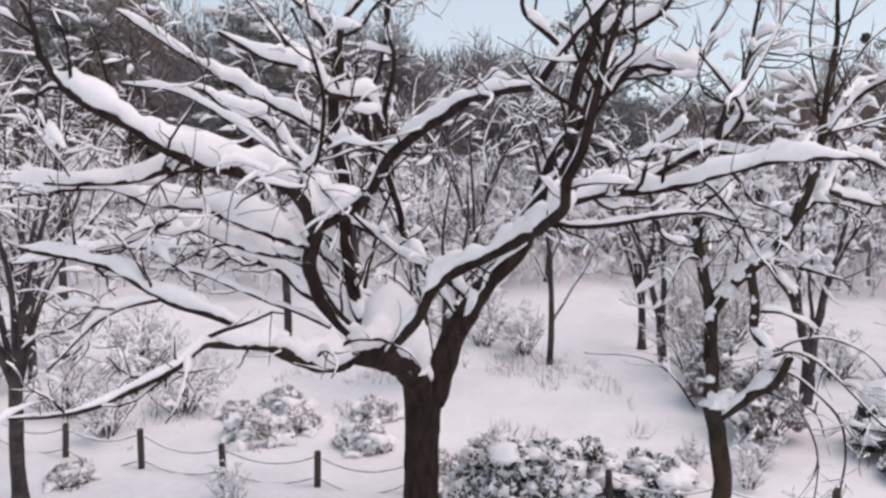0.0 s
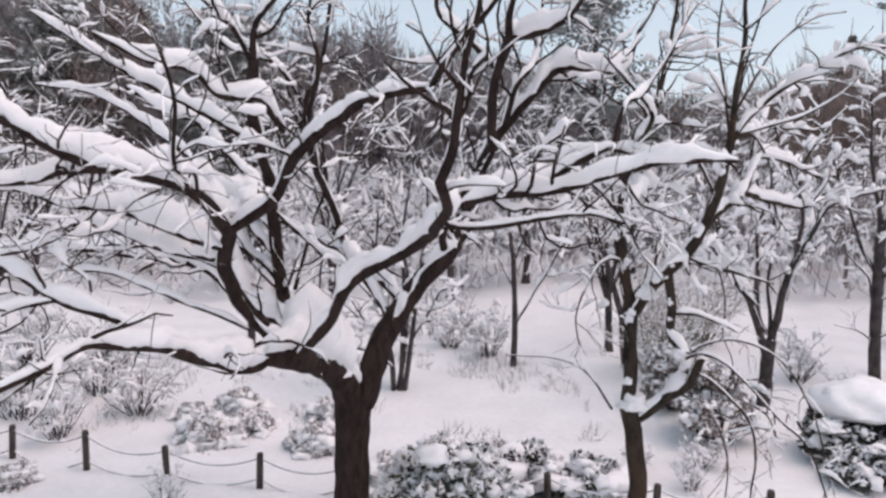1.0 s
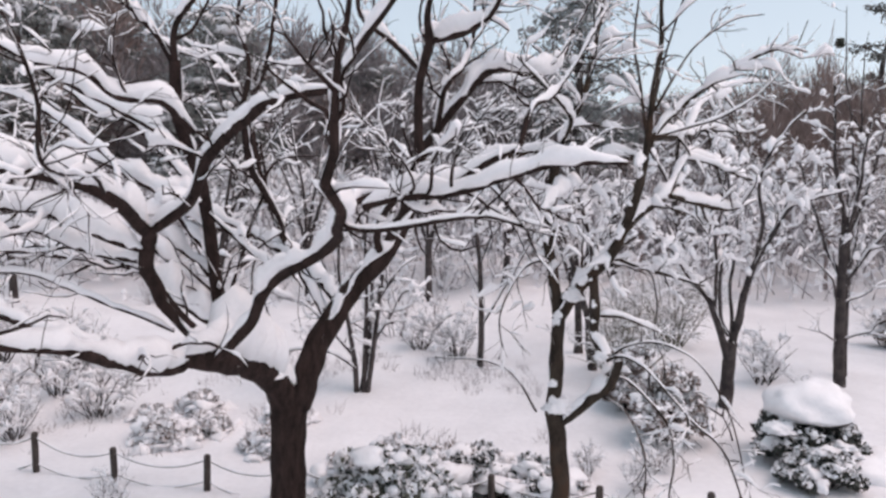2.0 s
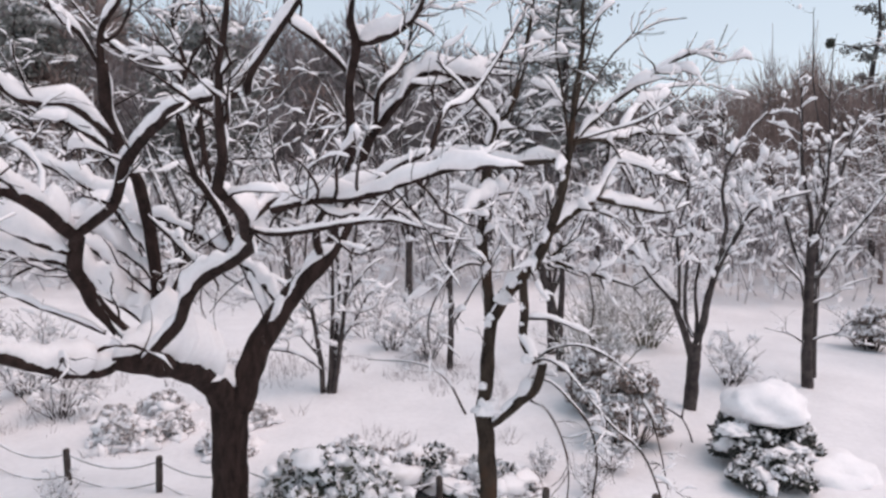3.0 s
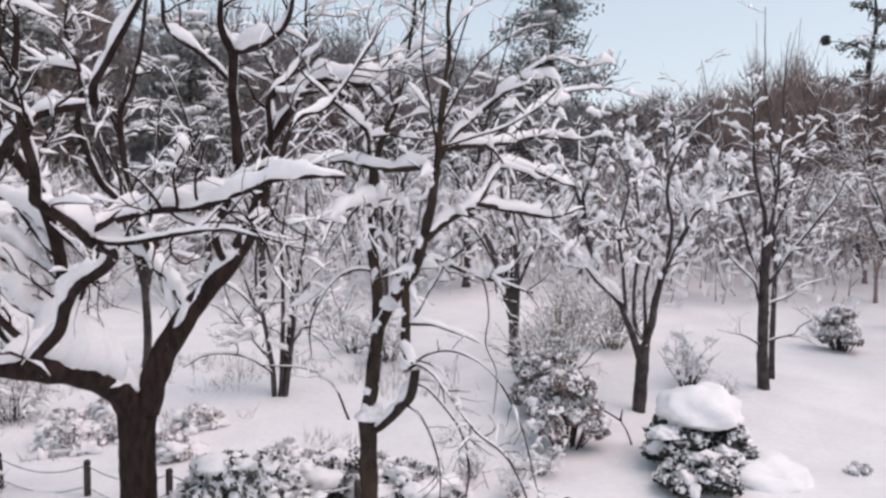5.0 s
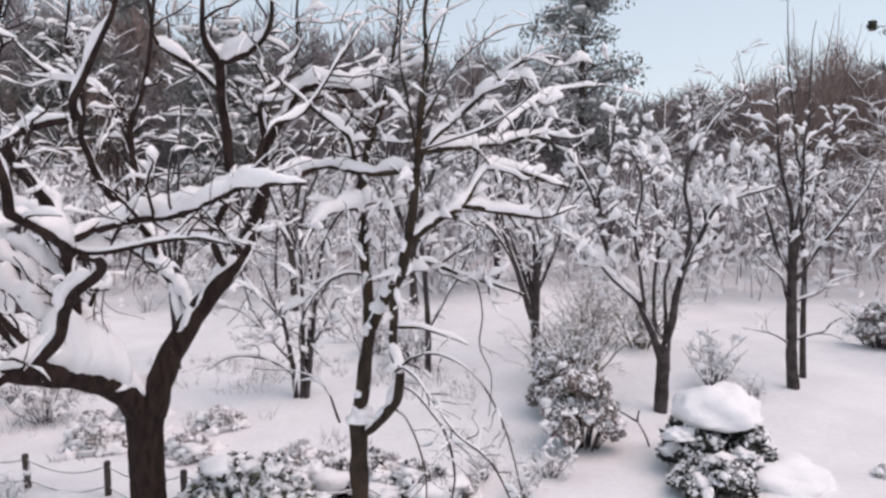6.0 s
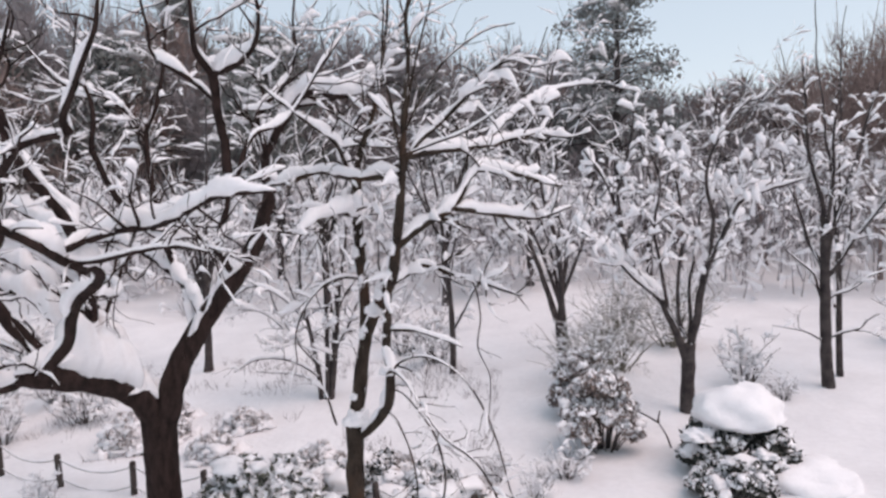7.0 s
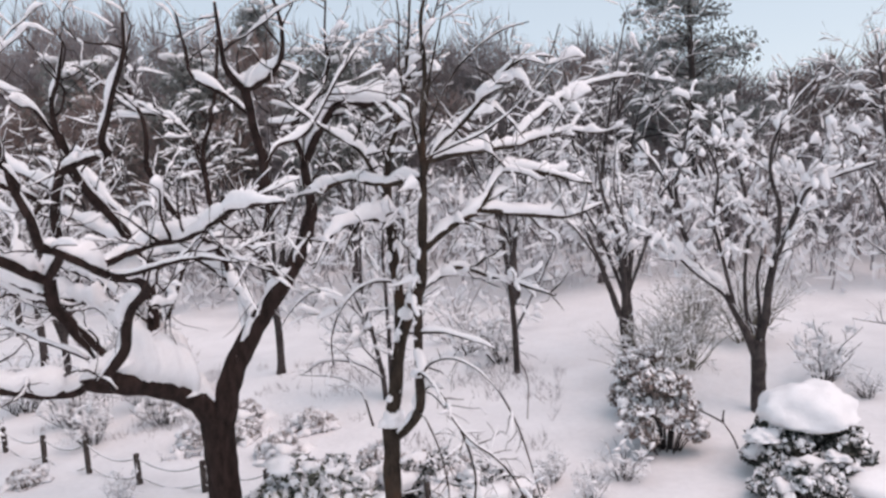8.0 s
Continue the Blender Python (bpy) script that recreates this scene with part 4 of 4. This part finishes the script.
def broom_tree(seed, height, spread, shoots_n):
    """Many thin upright shoots fanning from a short trunk."""
    g = np.random.default_rng(seed)
    tree = empty("broom_tree", "reddish-brown bare tree with upright thin shoots", "tree")
    trunk, twigs = Shape(), Shape()
    trunk.tube(spline([(0, 0, -0.3), (0.03, 0, 1.0), (0, 0.04, 2.2)], 0.3)[0], np.linspace(0.14, 0.09, len(spline([(0, 0, -0.3), (0.03, 0, 1.0), (0, 0.04, 2.2)], 0.3)[0])), 8)
    part("trunk", trunk, BARK_RED_HAZED, tree)
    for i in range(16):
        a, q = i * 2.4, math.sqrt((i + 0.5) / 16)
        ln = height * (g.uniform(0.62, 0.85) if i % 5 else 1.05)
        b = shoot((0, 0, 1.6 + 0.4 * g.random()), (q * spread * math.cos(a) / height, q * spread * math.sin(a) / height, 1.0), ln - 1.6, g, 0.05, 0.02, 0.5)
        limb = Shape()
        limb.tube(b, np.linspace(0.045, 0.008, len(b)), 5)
        part("limb", limb, BARK_RED_HAZED, tree)
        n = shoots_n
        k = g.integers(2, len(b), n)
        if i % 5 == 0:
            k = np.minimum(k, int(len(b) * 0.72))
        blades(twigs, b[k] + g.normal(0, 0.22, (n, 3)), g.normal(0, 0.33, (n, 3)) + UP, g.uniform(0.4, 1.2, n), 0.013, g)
    part("twig_spray", twigs, BARK_RED_HAZED, tree, "fine reddish twigs", "stuff")
    return tree


broom_tree(17, 9.2, 4.2, 240).matrix_basis = at_ground(15.9, 29.0)
broom_tree(18, 8.6, 4.4, 240).matrix_basis = at_ground(19.6, 31.0, 120)


# ---- evergreens ----
def evergreen(name, label, seed, height, width, clumps, low=0.25, leaf=0.3, snowy=0.5, tiers=False):
    g = np.random.default_rng(seed)
    tree = empty(name, label, "tree", "evergreens")
    wood, leaves, snow = Shape(), Shape(), Shape()
    line = shoot((0, 0, -0.3), (0, 0, 1), height * 0.96, g, 0.02, 0.1, height / 10)
    wood.tube(line, np.linspace(height * 0.02, 0.03, len(line)), 7)
    for i in range(clumps):
        f = low + (1 - low) * (i + 0.5) / clumps
        reach = width * (1.05 - f) ** (0.8 if tiers else 0.45) * g.uniform(0.45, 1.0)
        a = g.uniform(0, 2 * math.pi)
        root = np.array((0, 0, height * f * 0.94))
        c = np.array((reach * math.cos(a), reach * math.sin(a), height * f * 0.96 + (0.04 * height * g.uniform(-0.5, 1))))
        wood.tube(spline([root, (root + c) * 0.5 + (0, 0, 0.1), c], 0.5)[0], np.full(len(spline([root, (root + c) * 0.5 + (0, 0, 0.1), c], 0.5)[0]), 0.03), 4)
        rad = np.array((1, 1, 0.42 if tiers else 0.5)) * width * (g.uniform(0.16, 0.28) if tiers else g.uniform(0.2, 0.48))
        n = 100 if tiers else 130
        p = g.normal(size=(n, 3))
        p = p * 0.62
        p /= np.maximum(1.0, np.linalg.norm(p, axis=1) / 1.15)[:, None]
        leaves.cards(c + p * rad, leaf, g, 0.2, 2.2)
        if g.random() < snowy:
            for _ in range(3):
                o = g.uniform(-0.6, 0.6, 3) * rad
                o[2] = rad[2] * g.uniform(0.5, 0.9)
                snow.blob(c + o, rad * (g.uniform(0.25, 0.45), g.uniform(0.25, 0.45), 0.28), 0.4, ICO1, g.uniform(0, 60))
    part("trunk", wood, BARK_GREY, tree)
    part("crown", leaves, PINE_NEEDLE_HAZED if tiers else NEEDLE_HAZED, tree, "grey-green evergreen foliage, paled for haze", smooth=False)
    part("snow", snow, SNOW, tree, "patches of snow on the foliage", "stuff")
    return tree


round_green = evergreen("evergreen_tree", "tall grey-green evergreen tree patched with snow", 31, 10.5, 3.4, 52, 0.12, 0.13, 0.6)
round_green.matrix_basis = at_ground(-9.0, 33.0)
pine = evergreen("pine_tree", "tall pine with layered branches, haze put into its colour", 37, 14.5, 4.0, 84, 0.3, 0.10, 0.25, True)
pine.matrix_basis = at_ground(7.6, 32.5)
for x, y, turn, size in ((-19, 36, 40, 1.1), (-3.0, 42, 100, 0.9), (-27, 37, 300, 1.2), (-38, 38, 180, 1.2)):
    copy_thing(round_green, at_ground(x, y, turn, size))
for x, y, turn, size in ((-20, 46, 200, 1.2),):
    copy_thing(pine, at_ground(x, y, turn, size))


open_pine = empty("open_pine", "tall dark pine with bare trunk and flat open boughs", "tree", "evergreens")
g = np.random.default_rng(91)
pine_trunk = Shape()
pine_line, s = spline([(0, 0, -0.4), (0.15, 0, 5.0), (-0.1, 0.1, 9.5), (0.25, 0, 12.5), (0.1, 0, 14.6)], 0.5)
pine_trunk.tube(pine_line, 0.26 - 0.19 * s, 8, 0.08)
part("trunk", pine_trunk, BARK_GREY, open_pine)
for i in range(10):
    f = 0.6 + 0.4 * i / 9
    root = pine_line[min(int(f * (len(pine_line) - 1)), len(pine_line) - 1)]
    a = 2.9 + i * 2.4
    reach = (2.7 - 1.9 * (i / 9)) * g.uniform(0.75, 1.05)
    line = shoot(root, (math.cos(a), math.sin(a), 0.22), reach, g, 0.12, 0.03, 0.35)
    wood, needles = Shape(), Shape()
    wood.tube(line, np.linspace(0.07, 0.025, len(line)), 5)
    bough = part("bough", wood, BARK_GREY, open_pine)
    k = g.integers(len(line) // 2, len(line), 110)
    needles.cards(line[k] + g.normal(0, 1, (110, 3)) * (0.3, 0.3, 0.13), 0.12, g, 0.0, 2.6)
    part("needle_spray", needles, NEEDLE_HAZED, bough, "dark grey-green needles", "stuff", smooth=False)
ball = Shape()
ball.cards(np.array((-2.9, 0.0, 11.7)) + 0.3 * unit_rows(g.normal(size=(260, 3))) * g.uniform(0.3, 1.0, (260, 1)), 0.12, g, 0.0, 2.0)
ball_stem = Shape()
ball_stem.tube(spline([(-0.05, 0.05, 10.9), (-1.4, 0.0, 11.5), (-2.9, 0.0, 11.7)], 0.4)[0], np.linspace(0.05, 0.02, len(spline([(-0.05, 0.05, 10.9), (-1.4, 0.0, 11.5), (-2.9, 0.0, 11.7)], 0.4)[0])), 5)
ball_bough = part("bough", ball_stem, BARK_GREY, open_pine)
part("twig_ball", ball, LEAF, ball_bough, "round dark clump of growth on the bough", smooth=False)
open_pine.matrix_basis = at_ground(29.6, 45.0)


# ---- shrubs ----
def leafy_shrub(name, label, seed, rx, ry, h, clumps, caps, leaf=0.07, mat=None, cap=(0.16, 0.09), per=120, frost=0.5):
    """A dome of drooping leaves on short stems, with lumps of snow on top."""
    g = np.random.default_rng(seed)
    shrub = empty(name, label, "shrub", "snowy shrubs")
    stems, leaves, snow = Shape(), Shape(), Shape()
    for i in range(clumps):
        a, q = g.uniform(0, 2 * math.pi), math.sqrt(g.uniform(0, 1))
        c = np.array((rx * q * math.cos(a), ry * q * math.sin(a), h * (0.14 + 0.83 * math.sqrt(max(0, 1 - q * q)) * g.uniform(0.35, 1.0))))
        base = np.array((c[0] * 0.35, c[1] * 0.35, -0.1))
        line = spline([base, (base + c) * 0.5 + (0, 0, 0.05), c], 0.1)[0]
        stems.tube(line, np.linspace(0.012, 0.005, len(line)), 4)
        rad = np.array((1, 1, 0.7)) * g.uniform(0.12, 0.2)
        p = g.normal(size=(per, 3))
        p = p / np.linalg.norm(p, axis=1)[:, None] * g.uniform(0.2, 1, (per, 1)) ** 0.4
        leaves.cards(c + p * rad, leaf, g, 0.7, 2.4)
        top = p[p[:, 2] > 0.4 - frost][: int(per * frost)]
        snow.cards(c + top * rad * 1.14, leaf * (1.0 + 0.6 * frost), g, 0.1, 1.5)
        for k in range(3 if i < caps else 0):
            o = g.uniform(-1, 1, 3) * (rad[0], rad[0], 0.05)
            f = g.uniform(0.35, 1.1) * (1.0 if k == 0 else 0.5)
            snow.blob(c + o + (0, 0, rad[2] * g.uniform(0.45, 0.8)), (cap[0] * f * g.uniform(0.6, 1.1), cap[0] * f * g.uniform(0.6, 1.1), cap[1] * f), 1.0, ICO2, g.uniform(0, 60))
    part("stem_clump", stems, BARK_GREY, shrub, kind="stuff")
    part("foliage", leaves, mat or LEAF, shrub, "drooping dark green leaves", "stuff", smooth=False)
    part("snow", snow, SNOW, shrub, "lumps of snow on the leaves", "stuff")
    return shrub


def twig_shrub(name, label, seed, r, h, stems_n, mat=None, snow_amount=1.6):
    """Many thin stems that rise and spread from the ground, flecked with snow."""
    g = np.random.default_rng(seed)
    shrub = empty(name, label, "shrub", "twiggy shrubs")
    wood, snow = Shape(), Shape()
    for _ in range(stems_n):
        a, q = g.uniform(0, 2 * math.pi), g.uniform(0.1, 1)
        line = shoot((0.25 * r * q * math.cos(a), 0.25 * r * q * math.sin(a), -0.05), (q * r * math.cos(a), q * r * math.sin(a), h * 0.9), h * g.uniform(0.6, 1.1), g, 0.12, -0.01, 0.1)
        rr = np.linspace(0.011, 0.004, len(line))
        wood.tube(line, rr, 4)
        branch_out(wood, snow, line, rr, g, 4.6, 0.34 * h, 2, snow_amount * 1.6, 0.0, 0.3, 3, 0.9, 0.2, 0.15, 0.13)
    part("stem_clump", wood, mat or BARK_GREY, shrub, "thin bare stems", "stuff")
    part("snow", snow, SNOW, shrub, "snow flecks on the twigs", "stuff")
    return shrub


leafy = leafy_shrub("leafy_shrub", "broad-leaved evergreen shrub bent under lumps of snow", 41, 0.72, 0.55, 1.08, 52, 46, 0.075, cap=(0.16, 0.08), frost=0.6)
leafy.matrix_basis = at_ground(0.82, 7.35)
low_dark = leafy_shrub("low_shrub", "low dark evergreen shrub under a snow blanket", 43, 0.55, 0.4, 0.5, 26, 14, 0.05, LEAF_DARK, (0.22, 0.1), frost=0.6)
low_dark.matrix_basis = at_ground(1.75, 8.75)
capped = leafy_shrub("capped_shrub", "dark clipped shrub with a thick round snow cap", 47, 0.66, 0.62, 0.85, 54, 26, 0.06, LEAF_DARK, (0.14, 0.08), frost=0.25)
for c, size, rough in (((0.05, 0.03, 0.78), (0.58, 0.56, 0.42), 0.2), ((0.75, -0.3, -0.02), (0.7, 0.55, 0.33), 0.22), ((-0.56, -0.34, 0.6), (0.2, 0.18, 0.1), 0.5), ((0.2, -0.55, 0.42), (0.15, 0.12, 0.08), 0.6)):
    dome = Shape()
    dome.heap(c, size, rough, c[0] * 7)
    part("snow_cap", dome, SNOW, capped, "thick rounded cap of snow")
capped.matrix_basis = at_ground(6.6, 9.75)
front_low = leafy_shrub("front_shrub", "low dark shrub with clumps of snow", 53, 0.6, 0.45, 0.55, 36, 13, 0.055, LEAF_DARK, (0.18, 0.1))
front_low.matrix_basis = at_ground(6.28, 8.85, 0, 0.8)
for x, y, turn, size, kind in ((2.6, 8.5, 70, 0.9, low_dark), (1.0, 8.5, 200, 0.9, low_dark)):
    copy_thing(kind, at_ground(x, y, turn, size))

laden = leafy_shrub("snow_laden_shrub", "low rounded shrub nearly buried in lumpy snow", 83, 0.6, 0.5, 0.8, 40, 22, 0.05, DRY_LEAF, (0.25, 0.12), 110, 0.9)
laden.matrix_basis = pose(0, 0, -0.2) @ at_ground(-2.85, 10.6, 0, 0.8)
for x, y, turn, size in ((-2.3, 11.0, 60, 0.75), (-2.75, 11.75, 140, 0.9), (-3.45, 11.5, 230, 0.6), (-1.2, 10.25, 150, 0.85), (-4.8, 8.75, 280, 0.6), (-1.1, 11.4, 20, 0.75), (0.75, 9.7, 330, 0.8), (0.1, 9.1, 45, 0.75), (1.4, 9.3, 110, 0.9), (2.0, 9.5, 190, 0.7), (3.1, 8.9, 75, 0.55), (8.9, 9.7, 40, 0.35)):
    copy_thing(laden, pose(0, 0, -0.2 * size) @ at_ground(x, y, turn, size))

olive = twig_shrub("olive_shrub", "loose olive-brown shrub dusted with snow", 67, 0.75, 1.4, 36, OLIVE, 0.4)
olive.matrix_basis = at_ground(4.75, 13.0)
copy_thing(olive, at_ground(5.5, 14.3, 80, 1.1))
copy_thing(olive, at_ground(7.0, 16.6, 200, 1.35))
copy_thing(olive, at_ground(5.9, 17.5, 310, 1.2))
bushy = twig_shrub("twiggy_shrub", "fine-twigged bare shrub full of snow", 59, 0.65, 1.2, 21, None, 1.2)
bushy.matrix_basis = at_ground(-4.4, 11.6, 20, 0.9)
dry = leafy_shrub("dry_shrub", "loose brown shrub holding dead leaves and snow", 71, 0.5, 0.45, 1.25, 44, 16, 0.05, DRY_LEAF, (0.11, 0.06), 100, 0.6)
dry.matrix_basis = at_ground(4.85, 10.4)
copy_thing(dry, at_ground(4.65, 11.7, 130, 0.95))
copy_thing(dry, at_ground(12.55, 16.8, 60, 0.88))
for x, y, turn, size in ((1.75, 14.9, 250, 1.1), (0.9, 15.6, 20, 1.0), (7.74, 13.6, 77, 1.1), (4.3, 9.4, 10, 0.55), (12.6, 17.2, 210, 1.2),
                         (3.4, 9.3, 280, 0.45), (-5.5, 12.5, 60, 1.1), (-6.8, 9.6, 240, 0.9), (-6.3, 11.4, 15, 1.2), (-6.0, 13.8, 170, 1.4), (-7.9, 14.6, 310, 1.5), (-8.4, 12.2, 70, 1.3), (3.9, 8.7, 80, 0.5), (-2.6, 8.2, 130, 0.5), (-5.2, 10.6, 288, 0.9), (8.2, 12.8, 200, 0.5)):
    copy_thing(bushy, at_ground(x, y, turn, size))

g = np.random.default_rng(77)
sprig, sprig_snow, brush, brush_snow = Shape(), Shape(), Shape(), Shape()
for _ in range(9):
    a, q = g.uniform(0, 2 * math.pi), g.uniform(0.1, 1)
    line = shoot((0.2 * q * math.cos(a), 0.2 * q * math.sin(a), -0.1), (q * math.cos(a), q * math.sin(a), 1.3), g.uniform(0.8, 1.7), g, 0.14, -0.02, 0.2)
    rr = np.linspace(0.014, 0.006, len(line))
    sprig.tube(line, rr, 3)
    branch_out(sprig, sprig_snow, line, rr, g, 3.4, 0.55, 2, 2.6, 0.0, 0.2, 3, 0.9, 0.2, 0.45, 0.28)
for i in range(32):
    y = g.uniform(30, 46) if i % 6 else g.uniform(16, 28)
    x = g.uniform(-0.62 * y, 0.62 * y + 3.0) if i % 6 else g.uniform(-0.5 * y, 0.1 * y)
    m = at_ground(x, y, g.uniform(0, 360), g.uniform(0.7, 1.5))
    stamp(brush, sprig, m)
    stamp(brush_snow, sprig_snow, m)
thicket, thicket_snow = Shape(), Shape()
n = 3600
base = np.stack((g.uniform(-42, 52, n), g.uniform(30, 48, n)), -1)
foot = np.array([(x, y, ground_height(x, y) - 0.1) for x, y in base])
for k in range(18):
    snowy = k >= 8
    d = g.normal(0, 0.45, (n, 3)) + UP * (0.5 if snowy else 1.2)
    d *= (g.uniform(0.5, 1.3, n) if snowy else g.uniform(0.7, 2.6, n))[:, None] / np.linalg.norm(d, axis=1)[:, None]
    wide = np.cross(d, g.normal(size=(n, 3)))
    wide *= (0.05 if snowy else 0.03) / (np.linalg.norm(wide, axis=1)[:, None] + 1e-9)
    start = foot + g.normal(0, 0.35, (n, 3)) * (1, 1, 0) + UP * (g.uniform(0, 1.8, (n, 1)) ** 2 if snowy else g.uniform(0, 0.8, (n, 1)))
    (thicket_snow if snowy else thicket).add(np.stack((start - wide, start + wide, start + d), 1).reshape(-1, 3), tris=np.arange(3 * n).reshape(-1, 3))
# a belt of low trees bowed under snow in front of the woods
n = 30000
belt_y = g.uniform(22, 34, n)
belt = np.stack((2.5 + g.uniform(-1.15, 0.8, n) * belt_y, belt_y), -1)
keep = np.array([noise.noise(Vector((x * 0.33, y * 0.33, 9.1))) for x, y in belt]) + 0.28 > g.uniform(0, 0.5, n)
belt = belt[keep]
n = len(belt)
lift = g.uniform(0.0, 1.0, n) ** 0.8 * (3.6 + 1.6 * np.array([noise.noise(Vector((x * 0.21, y * 0.21, 2.2))) for x, y in belt]))
start = np.array([(x, y, ground_height(x, y)) for x, y in belt]) + UP * lift[:, None]
pale = g.random(n) < np.where(belt[:, 0] - 2.5 > 0.2 * belt[:, 1], 0.42, 0.62)
d = g.normal(0, 0.6, (n, 3)) + UP * 0.25
blades(thicket_snow, start[pale], d[pale], g.uniform(0.35, 1.0, n)[pale], 0.085, g)
d = g.normal(0, 0.35, (n, 3)) + UP
blades(thicket, start[~pale], d[~pale], g.uniform(0.5, 1.4, n)[~pale], 0.026, g)
tagged(new("thicket_snow", thicket_snow.mesh("thicket_snow", SNOW)), "snow lying through the low thicket", "snow", kind="stuff")
n = 42000
far_y = g.uniform(50, 85, n)
start = np.stack((g.uniform(-1.0, 1.1, n) * far_y, far_y, 1.5 + g.uniform(0, 2.6, n) ** 1.6), -1)
d = g.normal(0, 0.4, (n, 3)) + UP * 1.0
d *= (g.uniform(1.5, 4.5, n) / np.linalg.norm(d, axis=1))[:, None]
wide = np.cross(d, g.normal(size=(n, 3)))
wide *= 0.07 / (np.linalg.norm(wide, axis=1)[:, None] + 1e-9)
thicket.add(np.stack((start - wide, start + wide, start + d), 1).reshape(-1, 3), tris=np.arange(3 * n).reshape(-1, 3))
tagged(new("thicket", thicket.mesh("thicket", BARK_HAZED)), "low bare thicket along the woodland edge, paled for haze", "thicket", kind="stuff")
tagged(new("undergrowth", brush.mesh("undergrowth", BARK_HAZED)), "thin grey undergrowth between the trees, in the haze-paled bark colour", "undergrowth", kind="stuff")
tagged(new("undergrowth_snow", brush_snow.mesh("undergrowth_snow", SNOW)), "snow flecks on the undergrowth", "snow", kind="stuff")

# dead stalks standing through the snow in patches
stalks = Shape()
n = 9000
at = np.stack((g.uniform(-7.0, 3.2, n), g.uniform(9.9, 15.0, n)), -1)
at = at[np.array([noise.noise(Vector((x * 0.8, y * 0.8, 5.5))) + 0.5 * noise.noise(Vector((x * 2.3, y * 2.3, 1.5))) for x, y in at]) > 0.12]
n = len(at)
blades(stalks, np.array([(x, y, ground_height(x, y) - 0.02) for x, y in at]), g.normal(0, 0.45, (n, 3)) + UP, g.uniform(0.06, 0.3, n), 0.0055, g)
tagged(new("dead_stalks", stalks.mesh("dead_stalks", BARK_HAZED)), "pale dead stalks poking through the snow", "grass", kind="stuff")

lone = Shape()
for ctrl in (((5.9, 10.52, -0.05), (5.82, 10.5, 0.2), (5.7, 10.48, 0.42)), ((5.7, 10.48, 0.42), (5.5, 10.45, 0.55), (5.2, 10.4, 0.72)), ((5.7, 10.48, 0.42), (5.7, 10.47, 0.5), (5.72, 10.46, 0.6))):
    line, s = spline(ctrl, 0.06)
    lone.tube(line, 0.016 - 0.007 * s, 6)
sapling = tagged(new("sapling", lone.mesh("sapling", BARK)), "bare forked stem poking out of the snow", "sapling")


# ---- rope fence ----
fence = empty("rope_fence", "low park fence of dark wooden posts joined by sagging rope", "fence")
POSTS = [(-6.6, 10.05), (-5.35, 9.66), (-4.12, 9.3), (-2.9, 8.98), (-1.62, 8.76), (-0.45, 8.5), (0.77, 8.25), (1.99, 8.12), (3.2, 7.85), (4.4, 7.6)]
TOPS = []
for i, (x, y) in enumerate(POSTS):
    z = ground_height(x, y)
    top = z + (0.58 if i == 2 else 0.46) + 0.03 * math.sin(i * 2.3)
    tilt = 0.02 * math.sin(i * 1.7)
    sh = Shape()
    zs = np.array((z - 0.3, z, z + 0.2, top - 0.02, top))
    pts = np.stack((x + tilt * (zs - z) * 2, np.full(5, y), zs), -1)
    sh.tube(pts, np.array((0.045, 0.044, 0.043, 0.043, 0.034)), 12, 0.05)
    part("post", sh, POST, fence)
    TOPS.append((x + tilt * 0.7, y, top - 0.06))


def rope_span(a, b, sag, radius):
    a, b = np.array(a), np.array(b)
    t = np.linspace(0, 1, 22)
    line = a + (b - a) * t[:, None] - UP * (sag * 4 * t * (1 - t))[:, None]
    sh = Shape()
    sh.tube(line, np.full(22, radius), 6)
    rope = part("rope", sh, ROPE, fence, "grey-brown sagging rope")
    cap = Shape()
    cap.snow(line, np.full(22, radius), 0.4, a[0])
    part("rope_snow", cap, SNOW, rope)


# the upper rope hangs clear; the lower one dips into the snow between the posts
for a, b in zip(TOPS, TOPS[1:]):
    rope_span(a, b, 0.15, 0.010)
FEET = [(x, y, ground_height(x, y) + 0.13) for x, y in POSTS]
for k, (a, b) in enumerate(zip(FEET, FEET[1:])):
    rope_span(a, b, 0.15 + 0.03 * math.sin(k * 1.9), 0.009)


# ---- origins at the foot of each tree and of the fence ----
for ob, foot in ((big_tree, (-0.25, 7.21, 0.0)), (second_tree, (2.4, 5.78, 0.0)), (vase, (6.33, 12.15, 0.0)), (upright, (9.06, 13.4, 0.1)), (fence, (-0.45, 8.5, 0.0))):
    ob.location = foot
    for child in ob.children:
        child.matrix_parent_inverse = Matrix.Translation(foot).inverted()
